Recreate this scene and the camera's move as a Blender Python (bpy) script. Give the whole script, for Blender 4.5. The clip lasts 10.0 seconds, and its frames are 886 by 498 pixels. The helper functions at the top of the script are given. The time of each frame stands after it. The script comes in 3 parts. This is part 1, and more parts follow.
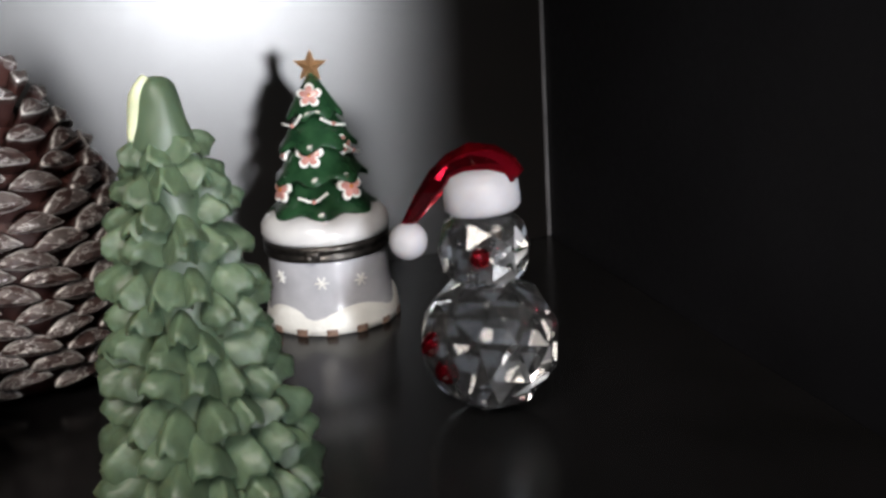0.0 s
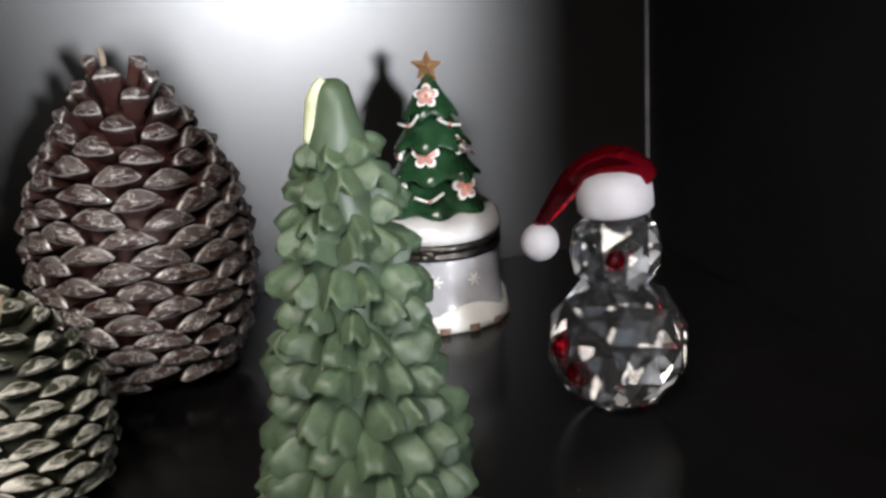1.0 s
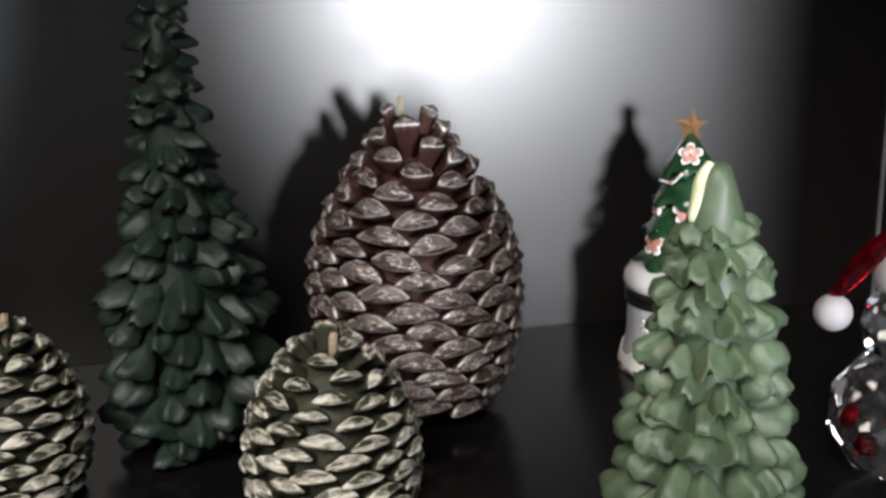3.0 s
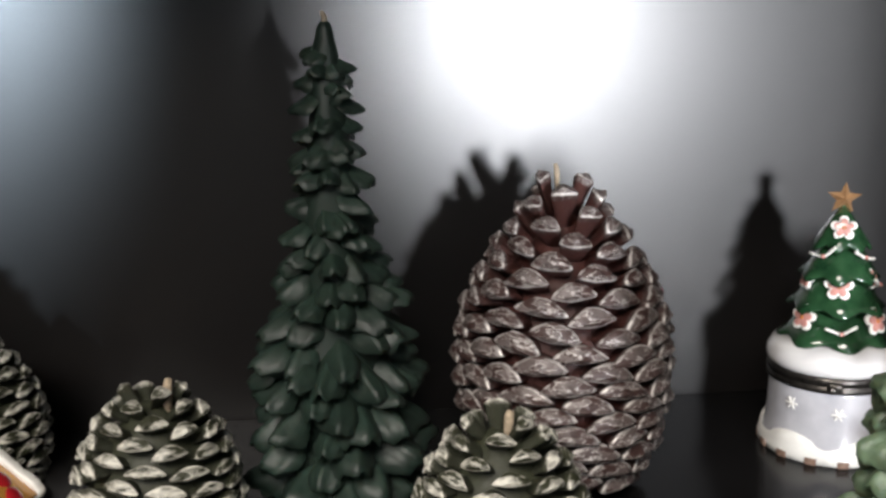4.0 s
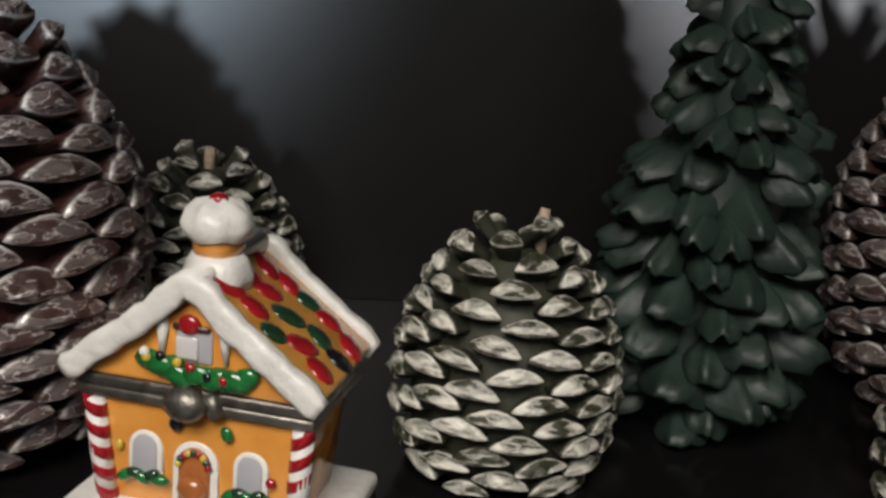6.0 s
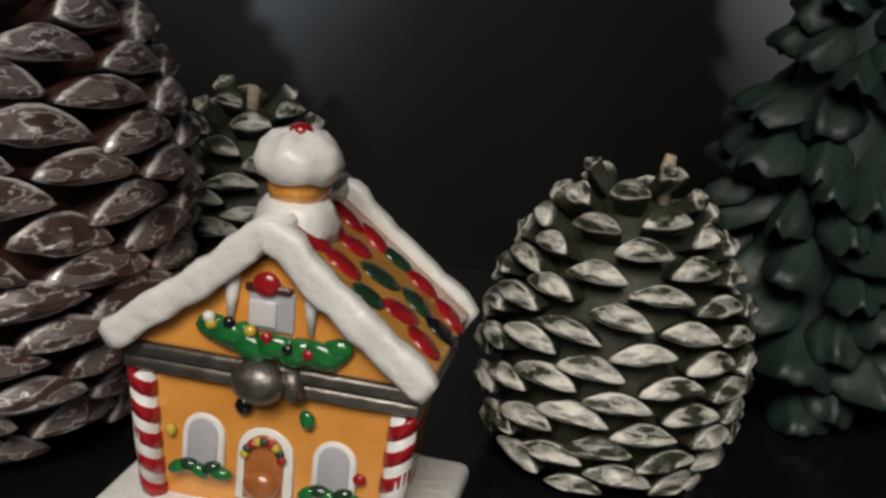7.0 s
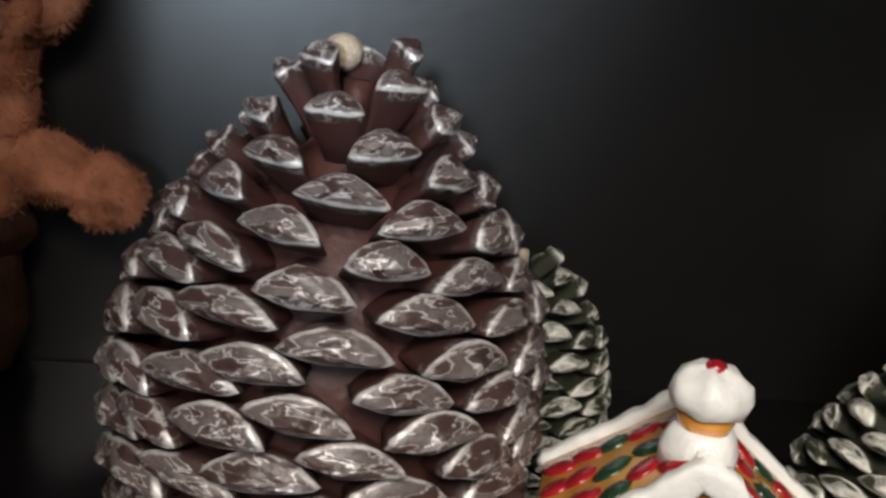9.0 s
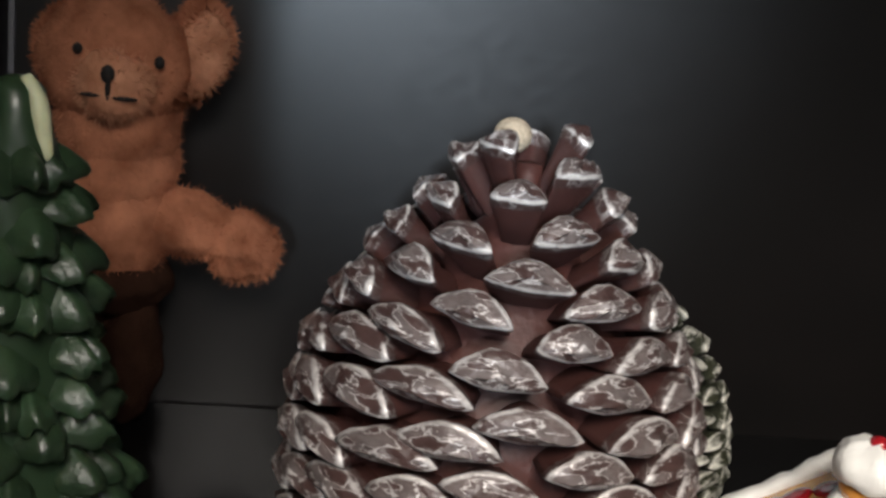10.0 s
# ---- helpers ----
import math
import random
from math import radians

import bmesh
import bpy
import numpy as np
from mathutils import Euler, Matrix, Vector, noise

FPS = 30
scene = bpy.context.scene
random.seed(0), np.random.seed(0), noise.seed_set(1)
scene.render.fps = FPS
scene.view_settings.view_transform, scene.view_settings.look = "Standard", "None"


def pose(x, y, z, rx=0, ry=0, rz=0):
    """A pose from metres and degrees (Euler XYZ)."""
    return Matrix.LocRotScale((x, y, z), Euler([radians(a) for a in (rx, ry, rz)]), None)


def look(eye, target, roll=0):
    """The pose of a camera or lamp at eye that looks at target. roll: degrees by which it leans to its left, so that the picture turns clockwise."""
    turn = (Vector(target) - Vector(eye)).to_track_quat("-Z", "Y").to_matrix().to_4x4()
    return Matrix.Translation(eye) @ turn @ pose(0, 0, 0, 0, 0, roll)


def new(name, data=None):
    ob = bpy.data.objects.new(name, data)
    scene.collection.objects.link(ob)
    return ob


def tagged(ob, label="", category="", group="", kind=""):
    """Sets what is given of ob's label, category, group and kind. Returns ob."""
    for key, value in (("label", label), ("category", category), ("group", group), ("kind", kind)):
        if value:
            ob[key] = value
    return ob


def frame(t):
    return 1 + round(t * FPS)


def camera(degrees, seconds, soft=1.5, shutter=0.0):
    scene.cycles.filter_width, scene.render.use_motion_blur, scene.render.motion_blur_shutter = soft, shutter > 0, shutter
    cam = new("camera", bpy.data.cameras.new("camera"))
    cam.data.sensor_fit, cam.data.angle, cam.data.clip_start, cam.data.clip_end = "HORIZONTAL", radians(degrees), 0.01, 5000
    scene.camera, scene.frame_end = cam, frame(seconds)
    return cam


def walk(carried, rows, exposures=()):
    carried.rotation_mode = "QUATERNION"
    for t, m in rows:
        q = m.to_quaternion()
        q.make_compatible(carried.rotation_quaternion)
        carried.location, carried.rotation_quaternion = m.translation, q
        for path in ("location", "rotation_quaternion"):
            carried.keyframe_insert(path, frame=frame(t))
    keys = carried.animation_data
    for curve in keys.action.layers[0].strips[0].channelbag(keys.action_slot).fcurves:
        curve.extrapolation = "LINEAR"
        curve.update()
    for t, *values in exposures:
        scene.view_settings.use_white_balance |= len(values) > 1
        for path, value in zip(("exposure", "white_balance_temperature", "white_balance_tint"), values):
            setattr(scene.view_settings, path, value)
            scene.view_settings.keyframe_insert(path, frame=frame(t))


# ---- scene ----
cam = camera(45.9, 10.0, soft=2.9)
ROWS = [
    (0.0, 0.0000, -0.1300, 0.1396, 73.25, 3.65, -17.99),
    (0.5, -0.0119, -0.1273, 0.1401, 72.87, 3.67, -17.05),
    (1.0, -0.0250, -0.1239, 0.1425, 73.30, 3.71, -15.50),
    (1.5, -0.0372, -0.1235, 0.1443, 74.22, 2.90, -14.14),
    (2.0, -0.0483, -0.1230, 0.1474, 74.53, 2.80, -12.82),
    (2.5, -0.0684, -0.1224, 0.1505, 74.66, 2.30, -11.06),
    (2.7, -0.0760, -0.1214, 0.1532, 74.43, 2.02, -10.24),
    (3.8, -0.1117, -0.1132, 0.1737, 76.13, 0.95, -7.63),
    (4.0, -0.1225, -0.1069, 0.1695, 76.67, 0.75, -6.96),
    (4.5, -0.1549, -0.0846, 0.1571, 76.87, -0.22, -6.61),
    (5.0, -0.1837, -0.0707, 0.1465, 76.14, -1.81, -6.23),
    (5.5, -0.2022, -0.0506, 0.1279, 75.91, -2.25, -4.83),
    (5.7, -0.2100, -0.0380, 0.1214, 75.19, -3.11, -5.28),
    (6.8, -0.2313, 0.0095, 0.0966, 73.46, -4.85, -6.40),
    (7.0, -0.2377, 0.0144, 0.0962, 73.14, -5.23, -7.15),
    (7.5, -0.2520, 0.0167, 0.1039, 73.02, -5.90, -8.18),
    (8.0, -0.2741, 0.0176, 0.1136, 73.12, -6.32, -9.24),
    (8.5, -0.2977, 0.0225, 0.1209, 73.52, -7.08, -9.52),
    (9.0, -0.3146, 0.0262, 0.1248, 73.83, -7.49, -9.54),
    (9.5, -0.3290, 0.0269, 0.1312, 73.91, -7.47, -9.01),
    (10.0, -0.3441, 0.0252, 0.1362, 73.92, -7.51, -8.50),
]
walk(cam, [(t, pose(x, y, z, rx, ry, rz)) for t, x, y, z, rx, ry, rz in ROWS], [(0.0, -0.12), (2.5, 0.0), (4.5, 0.25), (5.5, 0.03), (7.0, -0.36), (8.5, 0.0), (10.0, 0.55)])

# world: a dim closed room, unseen, lit through an added window opening
world = bpy.data.worlds.new("world")
scene.world = world
world.use_nodes = True
world.node_tree.nodes["Background"].inputs[0].default_value = (0.35, 0.4, 0.5, 1)
world.node_tree.nodes["Background"].inputs[1].default_value = 1.0


def lamp(name, kind, power, colour, m, **more):
    data = bpy.data.lights.new(name, kind)
    data.energy, data.color = power, colour
    for key, value in more.items():
        if key == "size":
            data.shape, data.size, data.size_y = "RECTANGLE", value[0], value[1]
        elif key == "radius":
            data.shadow_soft_size = value
        elif key == "cone":
            data.spot_size, data.spot_blend = radians(value[0]), value[1]
    ob = new(name, data)
    ob.matrix_world = m
    return ob


lamp("spot_lamp", "SPOT", 49, (0.93, 0.95, 1.0), look((0.15, -0.74, 0.15), (0.126, 0.311, 0.19)), radius=0.05, cone=(26.5, 0.36))
# added spot, squeezed sideways to lay the bluish sheen strip on the back panel
lamp("blue_sheen_spot", "SPOT", 60, (0.72, 0.86, 1.0), look((-0.55, -0.95, 0.30), (-0.282, 0.311, 0.170)) @ Matrix.Diagonal((0.52, 1, 1, 1)), radius=0.04, cone=(13.5, 1.0))
# added fill from the upper left front, hung in mid-air, no fixture
lamp("upper_fill", "AREA", 20, (1.0, 0.92, 0.84), look((-0.50, -0.76, 0.90), (-0.28, 0.15, 0.05)), size=(0.7, 0.5))
# weak soft fill, added in front of the made-up window opening
lamp("front_fill", "AREA", 1.4, (0.90, 0.95, 1.0), look((-0.35, -2.04, 1.12), (-0.1, 0.2, 0.05)), size=(1.35, 0.9))


# ---------- materials ----------
def material(name, colour, rough=0.5, metal=0.0, dark=None, scale=150.0, bump=0.0, bump_scale=600.0, spec=0.5, sss=0.0,
             sss_radius=(0.004, 0.003, 0.002), coat=0.0, stretch=(1, 1, 1), random_tint=0.0, rough_vary=0.1):
    m = bpy.data.materials.new(name)
    m.use_nodes = True
    n, l = m.node_tree.nodes, m.node_tree.links
    p = n["Principled BSDF"]
    p.inputs["Roughness"].default_value = rough
    p.inputs["Metallic"].default_value = metal
    p.inputs["Specular IOR Level"].default_value = spec
    p.inputs["Coat Weight"].default_value = coat
    p.inputs["Coat Roughness"].default_value = 0.12
    if sss:
        p.inputs["Subsurface Weight"].default_value = sss
        p.inputs["Subsurface Radius"].default_value = (1, 0.7, 0.5)
        p.inputs["Subsurface Scale"].default_value = sss_radius[0]
    tc = n.new("ShaderNodeTexCoord")
    mp = n.new("ShaderNodeMapping")
    mp.inputs["Scale"].default_value = stretch
    l.new(tc.outputs["Object"], mp.inputs["Vector"])
    big = n.new("ShaderNodeTexNoise")
    big.inputs["Scale"].default_value, big.inputs["Detail"].default_value = scale, 6
    l.new(mp.outputs[0], big.inputs["Vector"])
    ramp = n.new("ShaderNodeValToRGB")
    d = dark or tuple(0.6 * v for v in colour)
    ramp.color_ramp.elements[0].position, ramp.color_ramp.elements[0].color = 0.3, (*d, 1)
    ramp.color_ramp.elements[1].position, ramp.color_ramp.elements[1].color = 0.7, (*colour, 1)
    l.new(big.outputs["Fac"], ramp.inputs[0])
    out = ramp.outputs[0]
    if random_tint:
        info = n.new("ShaderNodeObjectInfo")
        hsv = n.new("ShaderNodeHueSaturation")
        mr = n.new("ShaderNodeMapRange")
        mr.inputs["To Min"].default_value, mr.inputs["To Max"].default_value = 1 - random_tint, 1 + random_tint
        l.new(info.outputs["Random"], mr.inputs["Value"])
        l.new(mr.outputs[0], hsv.inputs["Value"])
        l.new(out, hsv.inputs["Color"])
        out = hsv.outputs[0]
    l.new(out, p.inputs["Base Color"])
    fine = n.new("ShaderNodeTexNoise")
    fine.inputs["Scale"].default_value, fine.inputs["Detail"].default_value = bump_scale, 4
    l.new(mp.outputs[0], fine.inputs["Vector"])
    if rough_vary:
        rr = n.new("ShaderNodeMapRange")
        rr.inputs["To Min"].default_value, rr.inputs["To Max"].default_value = max(0.02, rough - rough_vary), min(1, rough + rough_vary)
        l.new(fine.outputs["Fac"], rr.inputs["Value"])
        l.new(rr.outputs[0], p.inputs["Roughness"])
    if bump:
        b = n.new("ShaderNodeBump")
        b.inputs["Strength"].default_value, b.inputs["Distance"].default_value = bump, 0.0006
        l.new(fine.outputs["Fac"], b.inputs["Height"])
        l.new(b.outputs[0], p.inputs["Normal"])
    return m


def frosted(name, wax, frost, amount, scale, rough=0.34, silver=0.0, fill=1.0, veins=1.0):
    """Wax with rubbed-on pale paint in broken streaks."""
    m = material(name, wax, rough, bump=0.9, bump_scale=8, scale=4)
    n, l = m.node_tree.nodes, m.node_tree.links
    p = n["Principled BSDF"]
    old = p.inputs["Base Color"].links[0].from_socket
    tc = n.new("ShaderNodeTexCoord")
    info = n.new("ShaderNodeObjectInfo")
    shift = n.new("ShaderNodeVectorMath")
    shift.operation = "MULTIPLY_ADD"
    comb = n.new("ShaderNodeCombineXYZ")
    for i in range(3):
        l.new(info.outputs["Random"], comb.inputs[i])
    shift.inputs[1].default_value = (9, 5, 7)
    l.new(comb.outputs[0], shift.inputs[0])
    l.new(tc.outputs["Object"], shift.inputs[2])
    noise1 = n.new("ShaderNodeTexNoise")
    noise1.inputs["Scale"].default_value, noise1.inputs["Detail"].default_value = scale, 5
    noise1.inputs["Distortion"].default_value = 0.5
    drag = n.new("ShaderNodeVectorMath")
    drag.operation = "MULTIPLY"
    drag.inputs[1].default_value = (0.7, 1.0, 1.5)
    l.new(shift.outputs[0], drag.inputs[0])
    l.new(drag.outputs[0], noise1.inputs["Vector"])
    # thin veins where the noise crosses its middle, and broad patches where it is high
    sub = n.new("ShaderNodeMath")
    sub.operation = "SUBTRACT"
    sub.inputs[1].default_value = 0.5
    l.new(noise1.outputs["Fac"], sub.inputs[0])
    ab = n.new("ShaderNodeMath")
    ab.operation = "ABSOLUTE"
    l.new(sub.outputs[0], ab.inputs[0])
    vein = n.new("ShaderNodeMapRange")
    vein.inputs["From Min"].default_value, vein.inputs["From Max"].default_value = 0.005, 0.024
    vein.inputs["To Min"].default_value, vein.inputs["To Max"].default_value = veins, 0.0
    l.new(ab.outputs[0], vein.inputs["Value"])
    patch = n.new("ShaderNodeMapRange")
    patch.inputs["From Min"].default_value, patch.inputs["From Max"].default_value = 1.15 - amount, 1.75 - amount
    patch.inputs["To Max"].default_value = fill
    noisy = n.new("ShaderNodeMath")
    noisy.operation = "MULTIPLY_ADD"
    noisy.inputs[1].default_value = 3.2
    l.new(sub.outputs[0], noisy.inputs[0])
    at = n.new("ShaderNodeAttribute")
    at.attribute_name = "paint"
    l.new(at.outputs["Fac"], noisy.inputs[2])
    l.new(noisy.outputs[0], patch.inputs["Value"])
    thin = n.new("ShaderNodeMath")
    thin.operation = "MULTIPLY"
    thin.use_clamp = True
    l.new(vein.outputs[0], thin.inputs[0])
    l.new(at.outputs["Fac"], thin.inputs[1])
    worn = n.new("ShaderNodeMath")
    worn.operation = "MAXIMUM"
    l.new(thin.outputs[0], worn.inputs[0])
    l.new(patch.outputs[0], worn.inputs[1])
    # the rubbed rim of the lozenge, broken by the same noise
    edge = n.new("ShaderNodeAttribute")
    edge.attribute_name = "rim"
    chip = n.new("ShaderNodeMath")
    chip.operation = "MULTIPLY_ADD"
    chip.inputs[1].default_value = 1.6
    l.new(sub.outputs[0], chip.inputs[0])
    l.new(edge.outputs["Fac"], chip.inputs[2])
    line = n.new("ShaderNodeMapRange")
    line.inputs["From Min"].default_value, line.inputs["From Max"].default_value = 0.36, 0.86
    l.new(chip.outputs[0], line.inputs["Value"])
    body = worn
    worn = n.new("ShaderNodeMath")
    worn.operation = "MAXIMUM"
    l.new(body.outputs[0], worn.inputs[0])
    l.new(line.outputs[0], worn.inputs[1])
    mix = n.new("ShaderNodeMix")
    mix.data_type = "RGBA"
    l.new(worn.outputs[0], mix.inputs[0])
    l.new(old, mix.inputs[6])
    mix.inputs[7].default_value = (*frost, 1)
    l.new(mix.outputs[2], p.inputs["Base Color"])
    shine = n.new("ShaderNodeMath")
    shine.operation = "MULTIPLY"
    shine.inputs[1].default_value = silver
    l.new(worn.outputs[0], shine.inputs[0])
    l.new(shine.outputs[0], p.inputs["Metallic"])
    return m


def glass(name, colour=(1, 1, 1), rough=0.0, ior=1.55, clear=1.0):
    m = bpy.data.materials.new(name)
    m.use_nodes = True
    p = m.node_tree.nodes["Principled BSDF"]
    p.inputs["Base Color"].default_value = (*colour, 1)
    p.inputs["Transmission Weight"].default_value = clear
    p.inputs["Roughness"].default_value = rough
    p.inputs["IOR"].default_value = ior
    return m


BACK = material("satin_black_panel", (0.0080, 0.0062, 0.0058), 0.35, dark=(0.0045, 0.0036, 0.0034), scale=30, bump=0.04, bump_scale=380,
                stretch=(0.6, 1, 1), rough_vary=0.05, spec=1.0)
BACK.node_tree.nodes["Principled BSDF"].inputs["IOR"].default_value = 1.56
SHELF = material("black_gloss_shelf", (0.008, 0.0075, 0.008), 0.20, dark=(0.005, 0.005, 0.005), scale=25, bump=0.03, bump_scale=500, rough_vary=0.06, spec=0.24)
SIDE = material("black_side_panel", (0.007, 0.007, 0.009), 0.5, scale=20, bump=0.05, bump_scale=300, spec=0.3)
EDGE = material("grey_edge_strip", (0.30, 0.30, 0.33), 0.4, scale=60)
ROOM = material("room_paint", (0.24, 0.23, 0.225), 0.8, scale=3, bump=0.1, bump_scale=90)
BROWN = material("brown_wax", (0.085, 0.030, 0.025), 0.5, spec=0.35, dark=(0.050, 0.018, 0.015), scale=120, bump=0.5, bump_scale=500, sss=0.25)
# silver paint on rims and veins; greyed wax and faint fill paint in a soft sheen
BROWN_F = frosted("brown_wax_silvered", (0.072, 0.040, 0.036), (0.82, 0.78, 0.75), 0.62, 3.6, silver=0.4, fill=0.12, veins=0.8)
OLIVE = material("dark_olive_wax", (0.040, 0.044, 0.024), 0.6, dark=(0.024, 0.027, 0.015), scale=150, bump=0.5, bump_scale=500, sss=0.15)
OLIVE_F = frosted("olive_wax_frosted", (0.044, 0.047, 0.027), (0.84, 0.82, 0.73), 0.66, 2.4, fill=0.88, veins=0.9)
GREEN = material("pale_green_wax", (0.105, 0.155, 0.092), 0.46, dark=(0.054, 0.084, 0.049), scale=2.2, bump=0.4, bump_scale=8, sss=0.5,
                 sss_radius=(0.006, 0, 0), random_tint=0.15)
PINE = material("dark_green_wax", (0.024, 0.046, 0.034), 0.5, dark=(0.012, 0.024, 0.018), scale=2.2, bump=0.4, bump_scale=8, sss=0.3, random_tint=0.2)
MOSS = material("mid_green_wax", (0.028, 0.055, 0.026), 0.34, dark=(0.015, 0.031, 0.015), scale=2.2, bump=0.4, bump_scale=8, sss=0.35, random_tint=0.25)
WICK = material("cotton_wick", (0.62, 0.50, 0.36), 0.9, scale=900, bump=0.8, bump_scale=1500)
PALE = material("pale_wax", (0.66, 0.70, 0.45), 0.5, scale=200, sss=0.4)
PORC = material("white_porcelain", (0.72, 0.71, 0.70), 0.16, dark=(0.62, 0.61, 0.62), scale=90, bump=0.1, bump_scale=200, coat=0.5, rough_vary=0.03)
SNOW = material("white_glaze_snow", (0.86, 0.85, 0.81), 0.36, dark=(0.76, 0.75, 0.71), scale=160, bump=0.8, bump_scale=420, coat=0.15, rough_vary=0.08)
LILAC = material("lilac_glaze", (0.50, 0.50, 0.53), 0.18, dark=(0.40, 0.40, 0.43), scale=120, coat=0.5, rough_vary=0.03)
GREENG = material("green_glaze", (0.024, 0.072, 0.030), 0.14, dark=(0.010, 0.038, 0.016), scale=200, coat=0.6, bump=0.2, bump_scale=300, rough_vary=0.03)
LEAFG = material("leaf_green_glaze", (0.020, 0.20, 0.045), 0.14, dark=(0.008, 0.075, 0.02), scale=500, coat=0.6, rough_vary=0.03)
DKGREEN = material("bottle_green_glaze", (0.018, 0.06, 0.022), 0.16, dark=(0.012, 0.03, 0.02), scale=400, coat=0.6, rough_vary=0.03)
GINGER = material("orange_glaze", (0.80, 0.36, 0.075), 0.17, dark=(0.66, 0.26, 0.045), scale=110, coat=0.6, bump=0.15, bump_scale=250, rough_vary=0.03)
OCHRE = material("ochre_glaze", (0.62, 0.31, 0.06), 0.18, dark=(0.42, 0.19, 0.035), scale=180, coat=0.6, rough_vary=0.03)
RED = material("red_glaze", (0.40, 0.014, 0.020), 0.2, dark=(0.22, 0.008, 0.012), scale=300, coat=0.6, rough_vary=0.03)
BROWNG = material("brown_glaze", (0.10, 0.035, 0.022), 0.2, scale=300, coat=0.5, rough_vary=0.03)
BISCUIT = material("gingerbread_glaze", (0.50, 0.17, 0.05), 0.2, scale=300, coat=0.5, rough_vary=0.03)
PINK = material("pink_icing_glaze", (0.62, 0.30, 0.26), 0.2, scale=400, coat=0.5, rough_vary=0.03)
BLACKG = material("black_glaze", (0.012, 0.012, 0.014), 0.15, scale=300, coat=0.5, rough_vary=0.03)
YELLOWG = material("yellow_glaze", (0.70, 0.50, 0.06), 0.2, scale=300, coat=0.5, rough_vary=0.03)
PEWTER = material("aged_pewter", (0.30, 0.28, 0.245), 0.42, metal=0.85, dark=(0.12, 0.11, 0.10), scale=260, bump=0.4, bump_scale=500)
DARKMETAL = material("blackened_metal", (0.12, 0.11, 0.10), 0.34, metal=0.9, dark=(0.035, 0.032, 0.03), scale=260, bump=0.4, bump_scale=500)
TANG = material("tan_brick_glaze", (0.30, 0.20, 0.15), 0.3, dark=(0.12, 0.075, 0.055), scale=260, coat=0.3)
GOLD = material("gold_paint", (0.50, 0.29, 0.14), 0.40, metal=0.35, dark=(0.34, 0.18, 0.085), scale=500, bump=0.2)
CRYSTAL = glass("clear_crystal", ior=1.68, clear=0.99)
RUBY = glass("red_crystal", (0.46, 0.008, 0.025), 0.03, clear=0.98)
MATTE = material("frosted_white_crystal", (0.38, 0.37, 0.39), 0.6, dark=(0.32, 0.31, 0.33), scale=90, sss=0.4, bump=0.1, bump_scale=900)
FUR = material("ginger_plush", (0.70, 0.30, 0.175), 0.95, dark=(0.25, 0.085, 0.042), scale=80, bump=1.0, bump_scale=900, spec=0.15, rough_vary=0)
FUR_LIGHT = material("worn_tan_plush", (0.78, 0.40, 0.25), 0.95, dark=(0.46, 0.20, 0.11), scale=140, bump=1.0, bump_scale=900, spec=0.15, rough_vary=0)
# bear's legs and hips: shade put into the colour, near black-brown
FUR_SHADE = material("shade_brown_plush", (0.050, 0.022, 0.014), 0.95, scale=200, bump=0.8, bump_scale=900, spec=0.1)
THREAD = material("black_thread", (0.010, 0.008, 0.008), 0.7, scale=300)


# ---------- mesh helpers ----------
def finish(bm, name, mats, smooth=True):
    me = bpy.data.meshes.new(name)
    bmesh.ops.recalc_face_normals(bm, faces=bm.faces)
    bm.to_mesh(me)
    bm.free()
    for mt in (mats if isinstance(mats, (list, tuple)) else [mats]):
        me.materials.append(mt)
    if smooth:
        me.shade_smooth()
    return me


def part(name, bm, mats, parent=None, label="", m=None, smooth=True):
    ob = new(name, bm if isinstance(bm, bpy.types.Mesh) else finish(bm, name, mats, smooth))
    if parent is not None:
        ob.parent = parent
    if m is not None:
        ob.matrix_basis = m
    if label:
        ob["label"] = label
    return ob


def empty(name, m, label, category, group=""):
    ob = new(name)
    ob.matrix_basis = m
    return tagged(ob, label, category, group)


def box(sx, sy, sz, bevel=0.0, at=(0, 0, 0), seg=2):
    bm = bmesh.new()
    bmesh.ops.create_cube(bm, size=1, matrix=Matrix.Translation(at) @ Matrix.Diagonal((sx, sy, sz, 1)))
    if bevel:
        bmesh.ops.bevel(bm, geom=bm.edges[:], offset=bevel, segments=seg, profile=0.5, affect="EDGES")
    return bm


def lathe(profile, seg=48, wobble=None):
    """A turned body from (radius, height) pairs; wobble(angle, k) scales the radius."""
    bm = bmesh.new()
    rings = []
    for k, (r, z) in enumerate(profile):
        ring = []
        for i in range(seg):
            a = 2 * math.pi * i / seg
            w = wobble(a, k) if wobble else (1, 0)
            ring.append(bm.verts.new((r * w[0] * math.cos(a), r * w[0] * math.sin(a), z + w[1])))
        rings.append(ring)
    for a, b in zip(rings, rings[1:]):
        for i in range(seg):
            bm.faces.new((a[i], a[(i + 1) % seg], b[(i + 1) % seg], b[i]))
    bm.faces.new(list(reversed(rings[0])))
    bm.faces.new(rings[-1])
    return bm


def ball(rx, ry=None, rz=None, at=(0, 0, 0), sub=3, bm=None):
    bm = bm or bmesh.new()
    m = Matrix.Translation(at) @ Matrix.Diagonal((rx, ry or rx, rz or rx, 1))
    bmesh.ops.create_icosphere(bm, subdivisions=sub, radius=1, matrix=m)
    return bm


